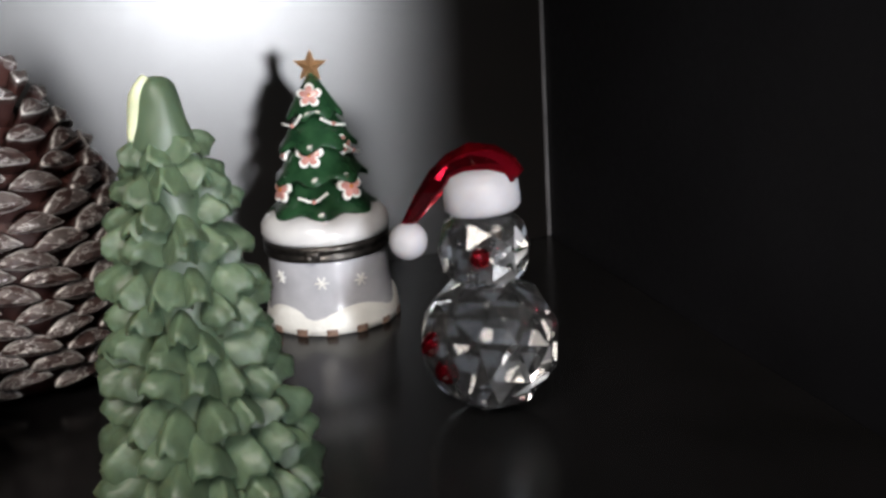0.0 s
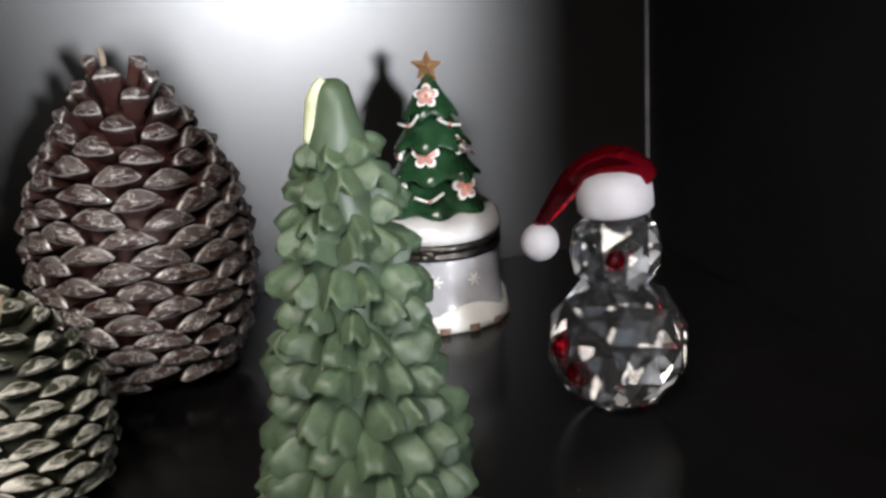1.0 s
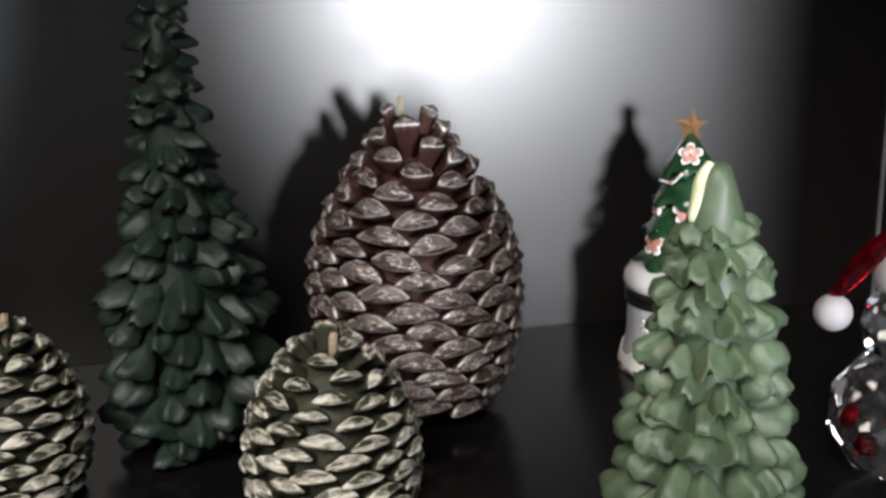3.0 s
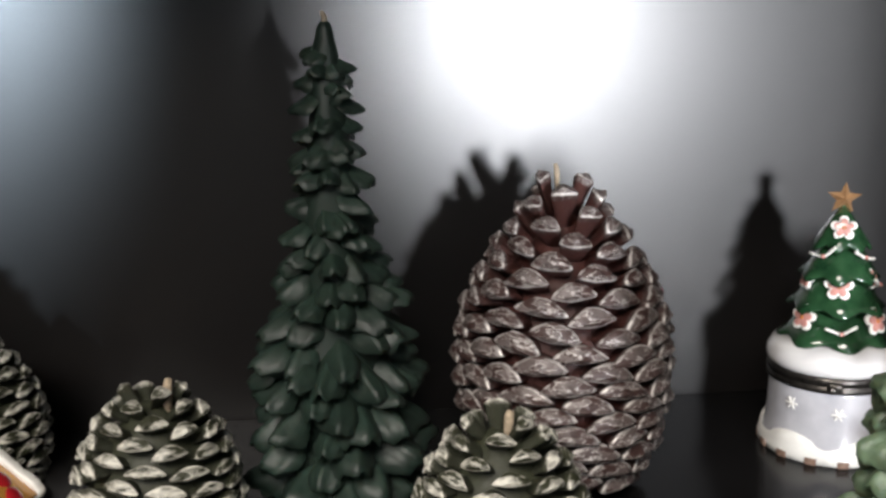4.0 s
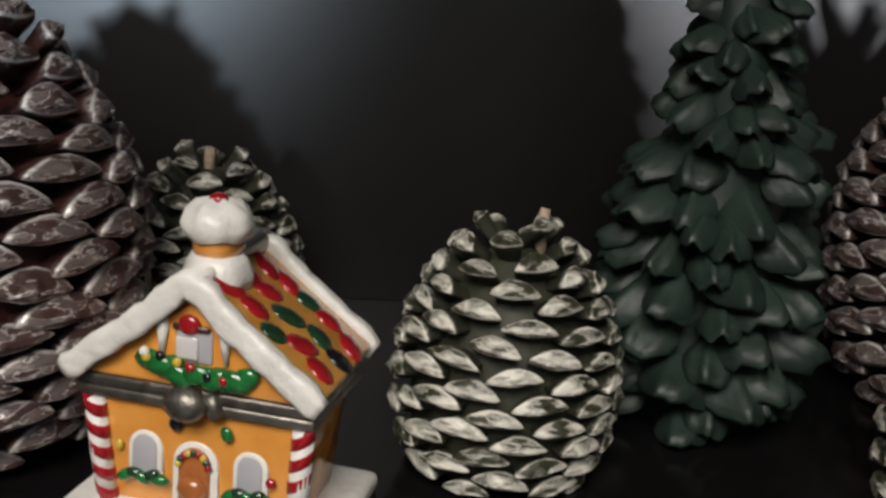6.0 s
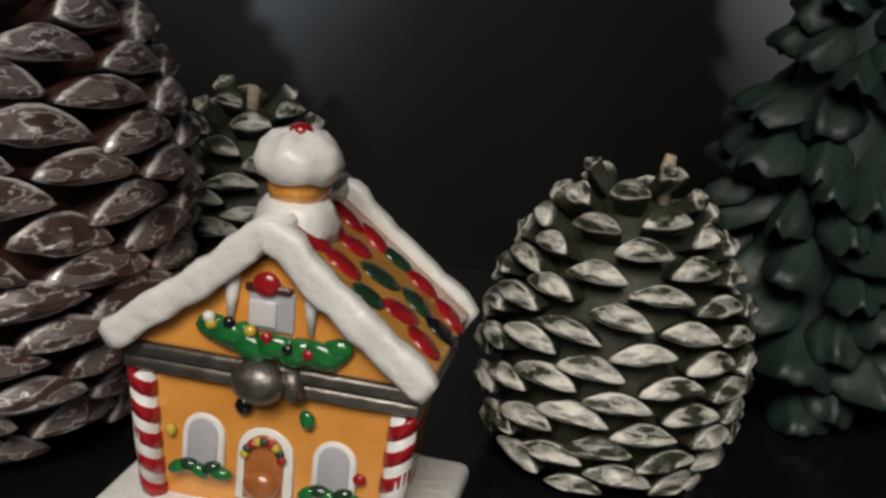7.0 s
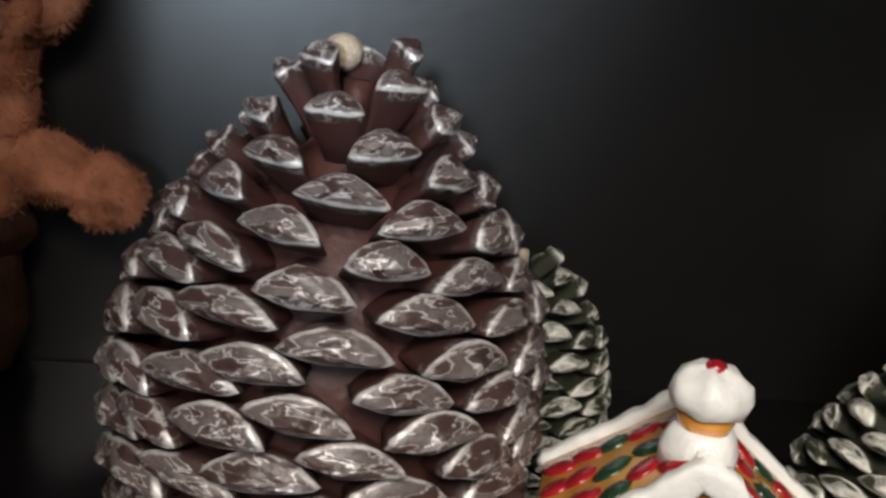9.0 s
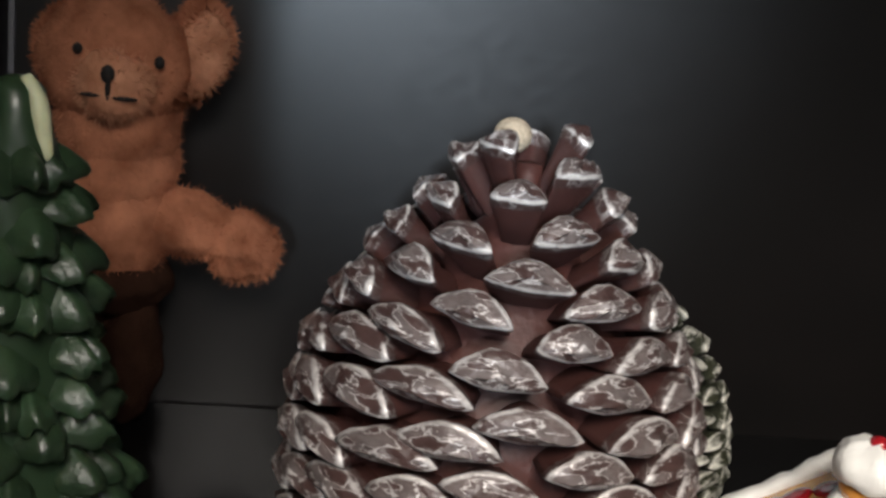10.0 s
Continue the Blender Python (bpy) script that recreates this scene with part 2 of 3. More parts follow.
def tube(points, radii, seg=12, caps=True, power=2.0):
    """A tapered tube along points; a power above two squares its section."""
    bm = bmesh.new()
    pts = [Vector(p) for p in points]
    rings = []
    side = Vector((0, 1, 0))
    for i, p in enumerate(pts):
        d = (pts[min(i + 1, len(pts) - 1)] - pts[max(i - 1, 0)]).normalized()
        u = side.cross(d).normalized()
        v = d.cross(u).normalized()
        ring = []
        for k in range(seg):
            c, e = math.cos(2 * math.pi * k / seg), math.sin(2 * math.pi * k / seg)
            ring.append(bm.verts.new(p + radii[i] * (abs(c) ** power + abs(e) ** power) ** (-1 / power) * (c * u + e * v)))
        rings.append(ring)
    for a, b in zip(rings, rings[1:]):
        for i in range(seg):
            bm.faces.new((a[i], a[(i + 1) % seg], b[(i + 1) % seg], b[i]))
    if caps:
        bm.faces.new(list(reversed(rings[0])))
        bm.faces.new(rings[-1])
    return bm


def curve_points(ctrl, n):
    """Catmull-Rom points through the control points."""
    c = [Vector(ctrl[0]), *[Vector(p) for p in ctrl], Vector(ctrl[-1])]
    out = []
    for i in range(n):
        s = i / (n - 1) * (len(ctrl) - 1)
        k = min(int(s), len(ctrl) - 2)
        t = s - k
        p0, p1, p2, p3 = c[k:k + 4]
        out.append(0.5 * (2 * p1 + (p2 - p0) * t + (2 * p0 - 5 * p1 + 4 * p2 - p3) * t * t + (3 * p1 - p0 - 3 * p2 + p3) * t ** 3))
    return out


def prism(outline, depth, bevel=0.0):
    """A flat shape given in x and z, thickened along y from 0 to depth."""
    bm = bmesh.new()
    front = [bm.verts.new((x, 0, z)) for x, z in outline]
    back = [bm.verts.new((x, depth, z)) for x, z in outline]
    bm.faces.new(front)
    bm.faces.new(list(reversed(back)))
    k = len(outline)
    for i in range(k):
        bm.faces.new((front[(i + 1) % k], front[i], back[i], back[(i + 1) % k]))
    bmesh.ops.recalc_face_normals(bm, faces=bm.faces)
    if bevel:
        bmesh.ops.bevel(bm, geom=bm.edges[:], offset=bevel, segments=2, profile=0.5, affect="EDGES")
    return bm


def interp(table, x):
    return float(np.interp(x, [a for a, _ in table], [b for _, b in table]))


# ---------- the cabinet and the room ----------
X0, X1, YW, YF, TOP = -0.410, 0.1875, 0.3111, -0.06, 0.335


def slab(name, x0, x1, y0, y1, z0, z1, mat, label, category, bevel=0.001):
    bm = box(x1 - x0, y1 - y0, z1 - z0, bevel, ((x0 + x1) / 2, (y0 + y1) / 2, (z0 + z1) / 2))
    return tagged(part(name, bm, mat, smooth=False), label, category, kind="structure")


slab("floor", X0, X1, YF, YW, -0.022, 0, SHELF, "glossy black shelf board with faint reflections", "shelf")
slab("wall_back", X0 - 0.02, X1 + 0.02, YW, YW + 0.012, -0.022, TOP + 0.02, BACK, "satin black cabinet back panel with a bright sheen", "back panel")
slab("wall_right", X1, X1 + 0.02, YF, YW, -0.022, TOP, SIDE, "black cabinet side panel", "side panel")
slab("wall_left", X0 - 0.02, X0, YF, YW, -0.022, TOP, SIDE, "black cabinet side panel", "side panel")
# unseen top board; its assumed height limits how far the upper lamp reaches
slab("ceiling", X0 - 0.02, X1 + 0.02, YF, YW, TOP, TOP + 0.02, SIDE, "unseen black top board added to shade the cabinet", "shelf")
# unseen upright, added so spot_lamp's light ends sharply on the back panel
slab("beam_cutter_right", X1 - 0.055, X1 + 0.02, YF - 0.02, YF, -0.022, TOP + 0.02, SIDE, "unseen black upright added to cut the white beam's edge", "cabinet front")
slab("trim_right", X1 - 0.0016, X1, YW - 0.0016, YW, 0, TOP, EDGE, "thin grey edge strip in the cabinet corner", "trim", 0.0003)
slab("trim_left", X0, X0 + 0.0016, YW - 0.0016, YW, 0, TOP, EDGE, "thin grey edge strip in the cabinet corner", "trim", 0.0003)
# the room: unseen floor, ceiling and walls, added to close the place behind the camera
slab("room_floor", -2.2, 2.2, -2.1, 0.5, -0.95, -0.9, ROOM, "plain room floor", "floor")
slab("room_ceiling", -2.2, 2.2, -2.1, 0.5, 1.6, 1.65, ROOM, "plain room ceiling", "ceiling")
slab("room_wall_front", -2.2, 2.2, 0.45, 0.5, -0.9, 1.6, ROOM, "plain room wall behind the cabinet", "wall")
slab("room_wall_left", -2.25, -2.2, -2.1, 0.5, -0.9, 1.6, ROOM, "plain room wall", "wall")
slab("room_wall_right", 2.2, 2.25, -2.1, 0.5, -0.9, 1.6, ROOM, "plain room wall", "wall")
slab("room_wall_back_low", -2.2, 2.2, -2.1, -2.05, -0.9, 0.65, ROOM, "plain room wall under the added window opening", "wall")
slab("room_wall_back_left", -2.2, -1.05, -2.1, -2.05, 0.65, 1.6, ROOM, "plain room wall beside the added window opening", "wall")
slab("room_wall_back_right", 0.35, 2.2, -2.1, -2.05, 0.65, 1.6, ROOM, "plain room wall beside the added window opening", "wall")


# ---------- pine cone candles ----------
def scale_mesh(name, wax, frost, lip, seed=0):
    """One cone scale: x across, y outwards, z up, about one unit wide; a wedge that ends in a keeled lozenge with a rubbed rim."""
    bm = bmesh.new()
    paint, rim = bm.verts.layers.float.new("paint"), bm.verts.layers.float.new("rim")
    # outwards, half width, half height, lift, paint, rim
    rings = [(-0.55, 0.20, 0.16, -0.05, 0, 0), (0.05, 0.38, 0.20, -0.01, 0, 0), (0.34, 0.48, 0.245, 0.03, 0.12, 0), (0.445, 0.52, 0.272, 0.055, 0.5, 0.12),
             (0.485, 0.525, 0.275, 0.06, 0.9, 1), (0.515, 0.485, 0.252, 0.06, 0.85, 0.75), (0.545, 0.42, 0.215, 0.06, 0.7, 0.0),
             (0.585, 0.27, 0.135, 0.055, 0.75, 0), (0.625, 0.12, 0.055, 0.05, 0.9, 0.3)]
    seg = 18
    rows = []
    for y, a, b, lift, pt, rm in rings:
        row = []
        for i in range(seg):
            t = 2 * math.pi * i / seg
            cx, cz = math.cos(t), math.sin(t)
            q = (abs(cx) ** 1.42 + abs(cz) ** 1.42) ** (-1 / 1.42)
            droop = -0.12 * abs(cx * q) ** 2
            v = bm.verts.new((a * cx * q, y + 0.05 * (cz < 0) * -cz * q, b * cz * q * (1.15 if cz > 0 else 0.98) + lift + droop))
            v.co += noise.noise_vector(v.co * 3.1 + Vector((seed, 2, 5))) * 0.045
            v[paint] = pt
            v[rim] = rm * (0.55 + 0.75 * abs(noise.noise(Vector((2.2 * cx, 2.2 * cz, 3.7 + seed)))) + 0.25 * (cz < 0))
            if lip and cz > 0.35 and pt > 0.5:
                v[paint] = 0.75 * pt
            row.append(v)
        rows.append(row)
    for a, b in zip(rows, rows[1:]):
        for i in range(seg):
            bm.faces.new((a[i], a[(i + 1) % seg], b[(i + 1) % seg], b[i]))
    tip = bm.verts.new((0, 0.655, 0.05))
    tip[paint], tip[rim] = 0.8, 0.6
    for i in range(seg):
        bm.faces.new((rows[-1][i], rows[-1][(i + 1) % seg], tip))
    bm.faces.new(list(reversed(rows[0])))
    for f in bm.faces:
        f.material_index = 1 if all(v[paint] > 0.1 for v in f.verts) else 0
    return finish(bm, name, [wax, frost])


def cone_candle(m, label, group, seed, wick_at=(0, 0), wick_len=0.006, big=True, thick=0.0015):
    rng = random.Random(seed)
    ob = empty("pine_cone_candle", m, label, "candle", group)
    # prof: height fraction and the outer radius over the scales
    if big:
        H, count, mats, out = 0.1085, 172, (BROWN, BROWN_F), 0.0088
        prof = [(0.0, 0.0265), (0.06, 0.0330), (0.16, 0.0385), (0.30, 0.0418), (0.45, 0.0422), (0.56, 0.0402), (0.70, 0.0322), (0.80, 0.0244), (0.90, 0.0152), (1.0, 0.0066)]
        width, z_top, tall, fan, slim = 0.0182, 0.955, 0.0107, 60, 0.36
    else:
        H, count, mats, out = 0.0590, 116, (OLIVE, OLIVE_F), 0.0055
        prof = [(0.0, 0.0195), (0.08, 0.0232), (0.22, 0.0262), (0.42, 0.0268), (0.60, 0.0248), (0.75, 0.0210), (0.88, 0.0155), (1.0, 0.0085)]
        width, z_top, tall, fan, slim = 0.0122, 0.985, 0.0069, 36, 0.24
    R = max(r for _, r in prof)
    core = [(max(0.0025, interp(prof, k / 24) - out), H * k / 24 * 0.91) for k in range(25)]
    part("core", lathe(core, 40), mats[0], ob)
    kinds = [scale_mesh("scale", *mats, not big, 3.3 * k) for k in range(5)]
    # scales follow a spiral, evenly spread over the side
    area = np.cumsum([interp(prof, (k + 0.5) / 200) / R + 0.10 for k in range(200)])
    area /= area[-1]
    golden = math.pi * (3 - math.sqrt(5))
    for i in range(count):
        u = 0.025 + float(np.interp((i + 0.5) / count, area, np.arange(200) / 200)) * z_top
        a = i * golden + seed + rng.uniform(-0.03, 0.03)
        r = interp(prof, u)
        top = max(0.0, (u - 0.60) / 0.40)
        s = width * (0.62 + 0.42 * r / R) * rng.uniform(0.90, 1.08)
        lift = -4 + 14 * u + fan * top ** 1.2 + rng.uniform(-5, 5)
        reach = (0.92 if big else 0.82) + 0.22 * top
        back = 0.64 * reach * s * math.cos(radians(lift))
        mm = (pose(0, 0, 0, 0, 0, math.degrees(a) - 90)
              @ pose(0, max(0.0005, r - back), H * u - 0.5 * reach * s * math.sin(radians(lift)), lift, rng.uniform(-7, 7), rng.uniform(-6, 6))
              @ Matrix.Diagonal((s * (1 - slim * top), s * reach, tall * (0.62 + 0.42 * r / R) * (1 + 0.35 * top) * rng.uniform(0.88, 1.12), 1)))
        part("scale", kinds[rng.randrange(5)], None, ob, m=mm)
    wx, wy = wick_at
    tip = H * 0.965
    if thick > 0.003:
        part("wick", ball(thick, thick, thick * 0.9, (wx, wy, tip + wick_len - 0.7 * thick), 3), WICK, ob, "pale waxed stub of the wick")
        return ob
    part("wick", tube([(wx, wy, tip - 0.006), (wx * 1.1, wy, tip + wick_len * 0.5), (wx * 1.3, wy, tip + wick_len)],
                      [thick, thick * 0.95, thick * 0.7], 8), WICK, ob, "pale cotton wick")
    return ob


BIGL = "large brown wax pine cone candle with silver-frosted scales"
SMALLL = "small dark olive wax pine cone candle with white-frosted scales"
cone_candle(pose(-0.0390, 0.2400, 0) @ Matrix.Diagonal((0.94, 0.94, 1.055, 1)), BIGL, "large pine cone candles", 1, wick_at=(-0.003, -0.002), wick_len=0.0045, thick=0.0010)
cone_candle(pose(-0.2958, 0.2080, 0, 0, 0, 70) @ Matrix.Diagonal((0.985, 0.985, 1.02, 1)), BIGL, "large pine cone candles", 3, wick_at=(0.0045, 0.0045), wick_len=0.0004, thick=0.0037)
cone_candle(pose(-0.0755, 0.1600, 0, 0, 0, 0), SMALLL, "small pine cone candles", 2, big=False, wick_at=(0.002, -0.002), wick_len=0.0030)
cone_candle(pose(-0.1750, 0.1960, 0, 0, 0, 40), SMALLL, "small pine cone candles", 5, big=False, wick_at=(0.003, -0.004), wick_len=0.0042)
cone_candle(pose(-0.2475, 0.2560, 0, 0, 0, 80), SMALLL, "small pine cone candles", 8, big=False, wick_at=(0, 0), wick_len=0.002)


# ---------- tree candles ----------
def leaf_mesh(name, mat, point, seed=0, lumpy=1.0, sag=1.0):
    """A thick fan-shaped branch lobe: x across, y outwards, z up; one unit long, keeled, with a scalloped end. point: 0 round, 1 pointed."""
    bm = bmesh.new()
    cols, rows = 11, 8
    grid = []
    for side in (1, -1):
        sheet = []
        for k in range(rows):
            s = k / (rows - 1)
            line = []
            for i in range(cols):
                u = 2 * i / (cols - 1) - 1
                a = abs(u)
                half = 0.5 * (0.42 + 0.58 * math.sin(min(1.0, s * 1.15) * math.pi / 2)) * (1 - 0.10 * max(0, s - 0.8) / 0.2)
                reach = 1 - (0.20 + 0.18 * point) * a ** 1.5 - 0.16 * a ** 6 + (0.02 + 0.03 * point) * math.cos(3 * math.pi * u + seed)
                edge = math.sqrt(max(0.0, 1 - u * u))
                thick = (0.17 * (1 - 0.55 * s) * edge + 0.012) * (1 if s < 0.999 else 0.35)
                keel = 0.10 * s * max(0, 1 - 2.2 * a) + 0.05 * s * math.cos(2 * math.pi * u * 1.25 + 0.4 * seed)
                z = 0.10 * (1 - u * u) + keel - sag * (0.04 * s + 0.24 * s * s) - 0.12 * a * a * s + side * thick
                line.append(bm.verts.new((half * u, s * reach, z)))
            sheet.append(line)
        grid.append(sheet)
    for side, sheet in enumerate(grid):
        for a, b in zip(sheet, sheet[1:]):
            for i in range(cols - 1):
                quad = (a[i], a[i + 1], b[i + 1], b[i])
                bm.faces.new(quad if side == 0 else quad[::-1])
    up, low = grid
    rim = lambda sh: [r[0] for r in sh] + sh[-1][1:] + [r[-1] for r in reversed(sh[:-1])]
    ra, rb = rim(up), rim(low)
    for k in range(len(ra) - 1):
        bm.faces.new((ra[k], ra[k + 1], rb[k + 1], rb[k]))
    for v in bm.verts:
        n = noise.noise_vector(v.co * 2.6 + Vector((5 * point, 3, seed)))
        v.co += lumpy * (n * 0.085 * min(1, v.co.y + 0.3) + noise.noise_vector(v.co * 6.5 + Vector((seed, 1, 9))) * 0.035)
    return finish(bm, name, mat)


def tree_candle(m, label, mat, H, prof, levels, size, seed, point, cap, droop=0.0, cut=None, crowd=0.7, broad=0.85, thick=1.9, bulk=0.74, lumpy=0.6, sag=1.0, stray=0.3, wild=1.0):
    """prof: (height, outer radius). cap: height from which the bare tip rises."""
    rng = random.Random(seed)
    ob = empty("tree_candle", m, label, "candle", "tree candles")
    z_cap = cap * H
    core = [(max(0.0015, interp(prof, H * k / 24) * bulk), H * k / 24) for k in range(0, 25) if H * k / 24 < z_cap]
    tipr = interp(prof, z_cap)
    core += [(tipr * f, z_cap + g * (H - z_cap)) for f, g in ((0.70, 0), (0.57, 0.3), (0.47, 0.65), (0.39, 0.84), (0.30, 0.93), (0.18, 0.98), (0.05, 1))]
    part("trunk", lathe(core, 28, lambda a, k: (1 + 0.06 * math.sin(3 * a + k) + 0.04 * math.sin(5 * a - 2 * k), 0)), mat, ob)
    kinds = [leaf_mesh("branch", mat, point, 4.7 * j, lumpy, sag) for j in range(4)]
    for k in range(levels):
        u = (k + 0.35) / levels
        z = 0.004 + (z_cap - 0.001) * u ** 0.92
        r = interp(prof, z)
        s0 = size * (0.55 + 0.75 * r / interp(prof, 0.1 * H))
        n = max(5, int(round(2 * math.pi * r * 0.86 / (s0 * crowd))))
        for i in range(n):
            a = 2 * math.pi * (i + 0.5 * (k % 2)) / n + rng.uniform(-0.2, 0.2) + seed
            s = s0 * rng.uniform(0.8, 1.25)
            mm = (pose(0, 0, 0, 0, 0, math.degrees(a) - 90)
                  @ pose(0, max(0.0, r * rng.uniform(0.93, 1.06) - s * 0.92), z + rng.uniform(-stray, stray) * z_cap / levels + s * 0.15, droop + wild * rng.uniform(-16, 14), wild * rng.uniform(-18, 18), wild * rng.uniform(-16, 16))
                  @ Matrix.Diagonal((s * rng.uniform(0.8, 1.1) * broad, s, s * thick, 1)))
            part("branch", kinds[rng.randrange(4)], None, ob, m=mm)
    if cut:
        a = math.radians(cut)
        tip = [(tipr * f * math.cos(a), tipr * f * math.sin(a), z_cap + g * (H - z_cap)) for f, g in ((0.66, 0.06), (0.55, 0.38), (0.44, 0.74), (0.18, 1.0))]
        part("bare_edge", tube(curve_points(tip, 12), [0.0009 + 0.0006 * math.sin(math.pi * i / 11) for i in range(12)], 8), PALE, ob, "pale scraped wax edge")
    else:
        part("wick", tube([(0, 0, H - 0.003), (0, 0, H + 0.0015), (-0.0008, 0, H + 0.003)], [0.0009, 0.0008, 0.0005], 6), WICK, ob, "short pale wick")
    return ob


GT_PROF = [(0.0, 0.0268), (0.015, 0.0258), (0.036, 0.0224), (0.048, 0.0192), (0.060, 0.0175), (0.077, 0.0150), (0.093, 0.0118), (0.104, 0.0085), (0.117, 0.004)]
tree_candle(pose(0.0085, 0.0900, 0) @ Matrix.Diagonal((1.06, 1.06, 1, 1)), "pale green wax tree candle with a scraped pale tip", GREEN, 0.1160, GT_PROF, 14, 0.0100, 4, 0.45, 0.885, cut=195, droop=-10, broad=0.88, thick=1.35, crowd=0.80, bulk=0.62, lumpy=0.75, sag=0.6, stray=0.4, wild=0.6)
DT_PROF = [(0.0, 0.0250), (0.02, 0.0310), (0.051, 0.0300), (0.070, 0.0245), (0.088, 0.0190), (0.106, 0.0150), (0.123, 0.0125), (0.147, 0.0082), (0.164, 0.003)]
tree_candle(pose(-0.1190, 0.2260, 0), "tall dark green wax tree candle", PINE, 0.1640, DT_PROF, 18, 0.0135, 7, 0.5, 0.95, droop=-20, crowd=0.78, broad=0.85, thick=0.9, bulk=0.56, lumpy=0.8, sag=0.5, stray=0.45, wild=0.8)
tree_candle(pose(-0.3820, 0.1950, 0) @ Matrix.Diagonal((1.04, 1.04, 0.965, 1)), "mid-green wax tree candle with a pale scraped tip", MOSS, 0.1130, GT_PROF, 13, 0.0105, 9, 0.9, 0.88, cut=-35, droop=-26, broad=0.90, thick=1.2, crowd=0.74, bulk=0.66, lumpy=0.4, sag=0.5, wild=0.5)


# ---------- tree trinket box ----------
def star_outline(n, r, q, turn=0.0):
    return [((r if i % 2 == 0 else q) * math.sin(math.pi * i / n + turn), (r if i % 2 == 0 else q) * math.cos(math.pi * i / n + turn)) for i in range(2 * n)]


def biscuit(parent, m, s):
    """A tiny biscuit man: round head, four limbs, white icing rim."""
    pts = []
    for i in range(40):
        a = 2 * math.pi * i / 40
        r = 0.52 + 0.46 * abs(math.cos(2.5 * a)) ** 0.7
        pts.append((s * r * math.sin(a), s * r * math.cos(a)))
    rim = part("biscuit_shape", prism(pts, 0.0012, 0.0002), SNOW, parent, "white-iced pink biscuit figure", m=m)
    part("icing", prism([(0.76 * x, 0.76 * z) for x, z in pts], 0.0012, 0.0001), PINK, rim, m=Matrix.Translation((0, -0.0005, 0)))
    part("button", ball(s * 0.16, s * 0.10, s * 0.16, (0, -0.0006, 0), 2), BISCUIT, rim)
    return rim


def tree_box(m):
    ob = empty("trinket_box", m, "white porcelain trinket box with a green tree lid and gold star", "trinket box")
    wave = lambda a, k: ((1 + 0.02 * math.sin(9 * a), 0) if k < 3 else (1, 0))
    part("box_body", lathe([(0.0215, 0.0), (0.0246, 0.0006), (0.0248, 0.003), (0.0240, 0.0075), (0.0231, 0.010), (0.0226, 0.018), (0.0224, 0.0275), (0.0222, 0.0285), (0.020, 0.029)], 64, wave), LILAC, ob, "pale lilac glazed drum")
    # snow skirt with a wavy upper edge
    part("snow_skirt", lathe([(0.0222, 0.0), (0.0252, 0.0006), (0.0254, 0.003), (0.0246, 0.0072), (0.0236, 0.0092), (0.0226, 0.0098)], 72,
                             lambda a, k: (1 + 0.006 * math.sin(7 * a), (0.0014 * math.sin(5 * a + 1) if k > 2 else 0))), SNOW, ob, "thick white glazed snow edge")
    for i in range(14):
        a = 2 * math.pi * i / 14 + 0.2
        part("brick_mark", box(0.0042, 0.0010, 0.0028, 0.0003), TANG, ob, m=pose(0.0252 * math.cos(a), 0.0252 * math.sin(a), 0.0016, 0, 0, math.degrees(a) + 90))
    part("hinge_band", lathe([(0.0222, 0.0285), (0.0234, 0.0287), (0.0236, 0.0302), (0.0230, 0.0308), (0.0230, 0.0318), (0.0236, 0.0322), (0.0235, 0.0345), (0.0225, 0.0348)], 64), DARKMETAL, ob, "dark aged metal rim")
    part("clasp", box(0.0052, 0.0026, 0.0034, 0.0008), DARKMETAL, ob, m=pose(-0.005, -0.0236, 0.0318, 0, 0, -12))
    part("clasp", ball(0.0018, 0.0013, 0.0018, (0, 0, 0), 2), DARKMETAL, ob, m=pose(-0.0062, -0.0250, 0.0312))
    part("lid", lathe([(0.0225, 0.0348), (0.0238, 0.0352), (0.0241, 0.0375), (0.0236, 0.0405), (0.0215, 0.0432), (0.017, 0.0448), (0.006, 0.0455)], 64,
                      lambda a, k: (1, 0.0004 * math.sin(6 * a) if k in (3, 4) else 0)), PORC, ob, "domed white glazed lid")
    tiers = [(0.0440, 0.0190, 0.0610, 0.0080), (0.0565, 0.0165, 0.0730, 0.0070), (0.0685, 0.0136, 0.0840, 0.0050), (0.0800, 0.0098, 0.0950, 0.0016)]
    for k, (z0, r0, z1, r1) in enumerate(tiers):
        prof = [(r0 * 0.86, z0 + 0.0012), (r0, z0), (r0 * 1.02, z0 + 0.0014), (r0 * 0.86, z0 + 0.004), (0.5 * r0 + 0.5 * r1, z0 + 0.55 * (z1 - z0)), (r1, z1)]
        part("tree_tier", lathe(prof, 56, lambda a, j, k=k: (1 + (0.07 * math.sin(7 * a + k) if j in (1, 2) else 0.02 * math.sin(7 * a + k)),
                                                          -0.0011 * math.sin(7 * a + k) if j in (0, 1, 2) else 0)), GREENG, ob)
    for a, z, r, s in ((-100, 0.0885, 0.0066, 0.0042), (-104, 0.0672, 0.0124, 0.0047), (-52, 0.0545, 0.0172, 0.0048), (-146, 0.0545, 0.0172, 0.0046), (-165, 0.068, 0.0128, 0.0036), (-38, 0.0695, 0.0126, 0.0036)):
        t = radians(a)
        biscuit(ob, pose(r * math.cos(t), r * math.sin(t), z, -18, 0, a + 90), s * 1.15)
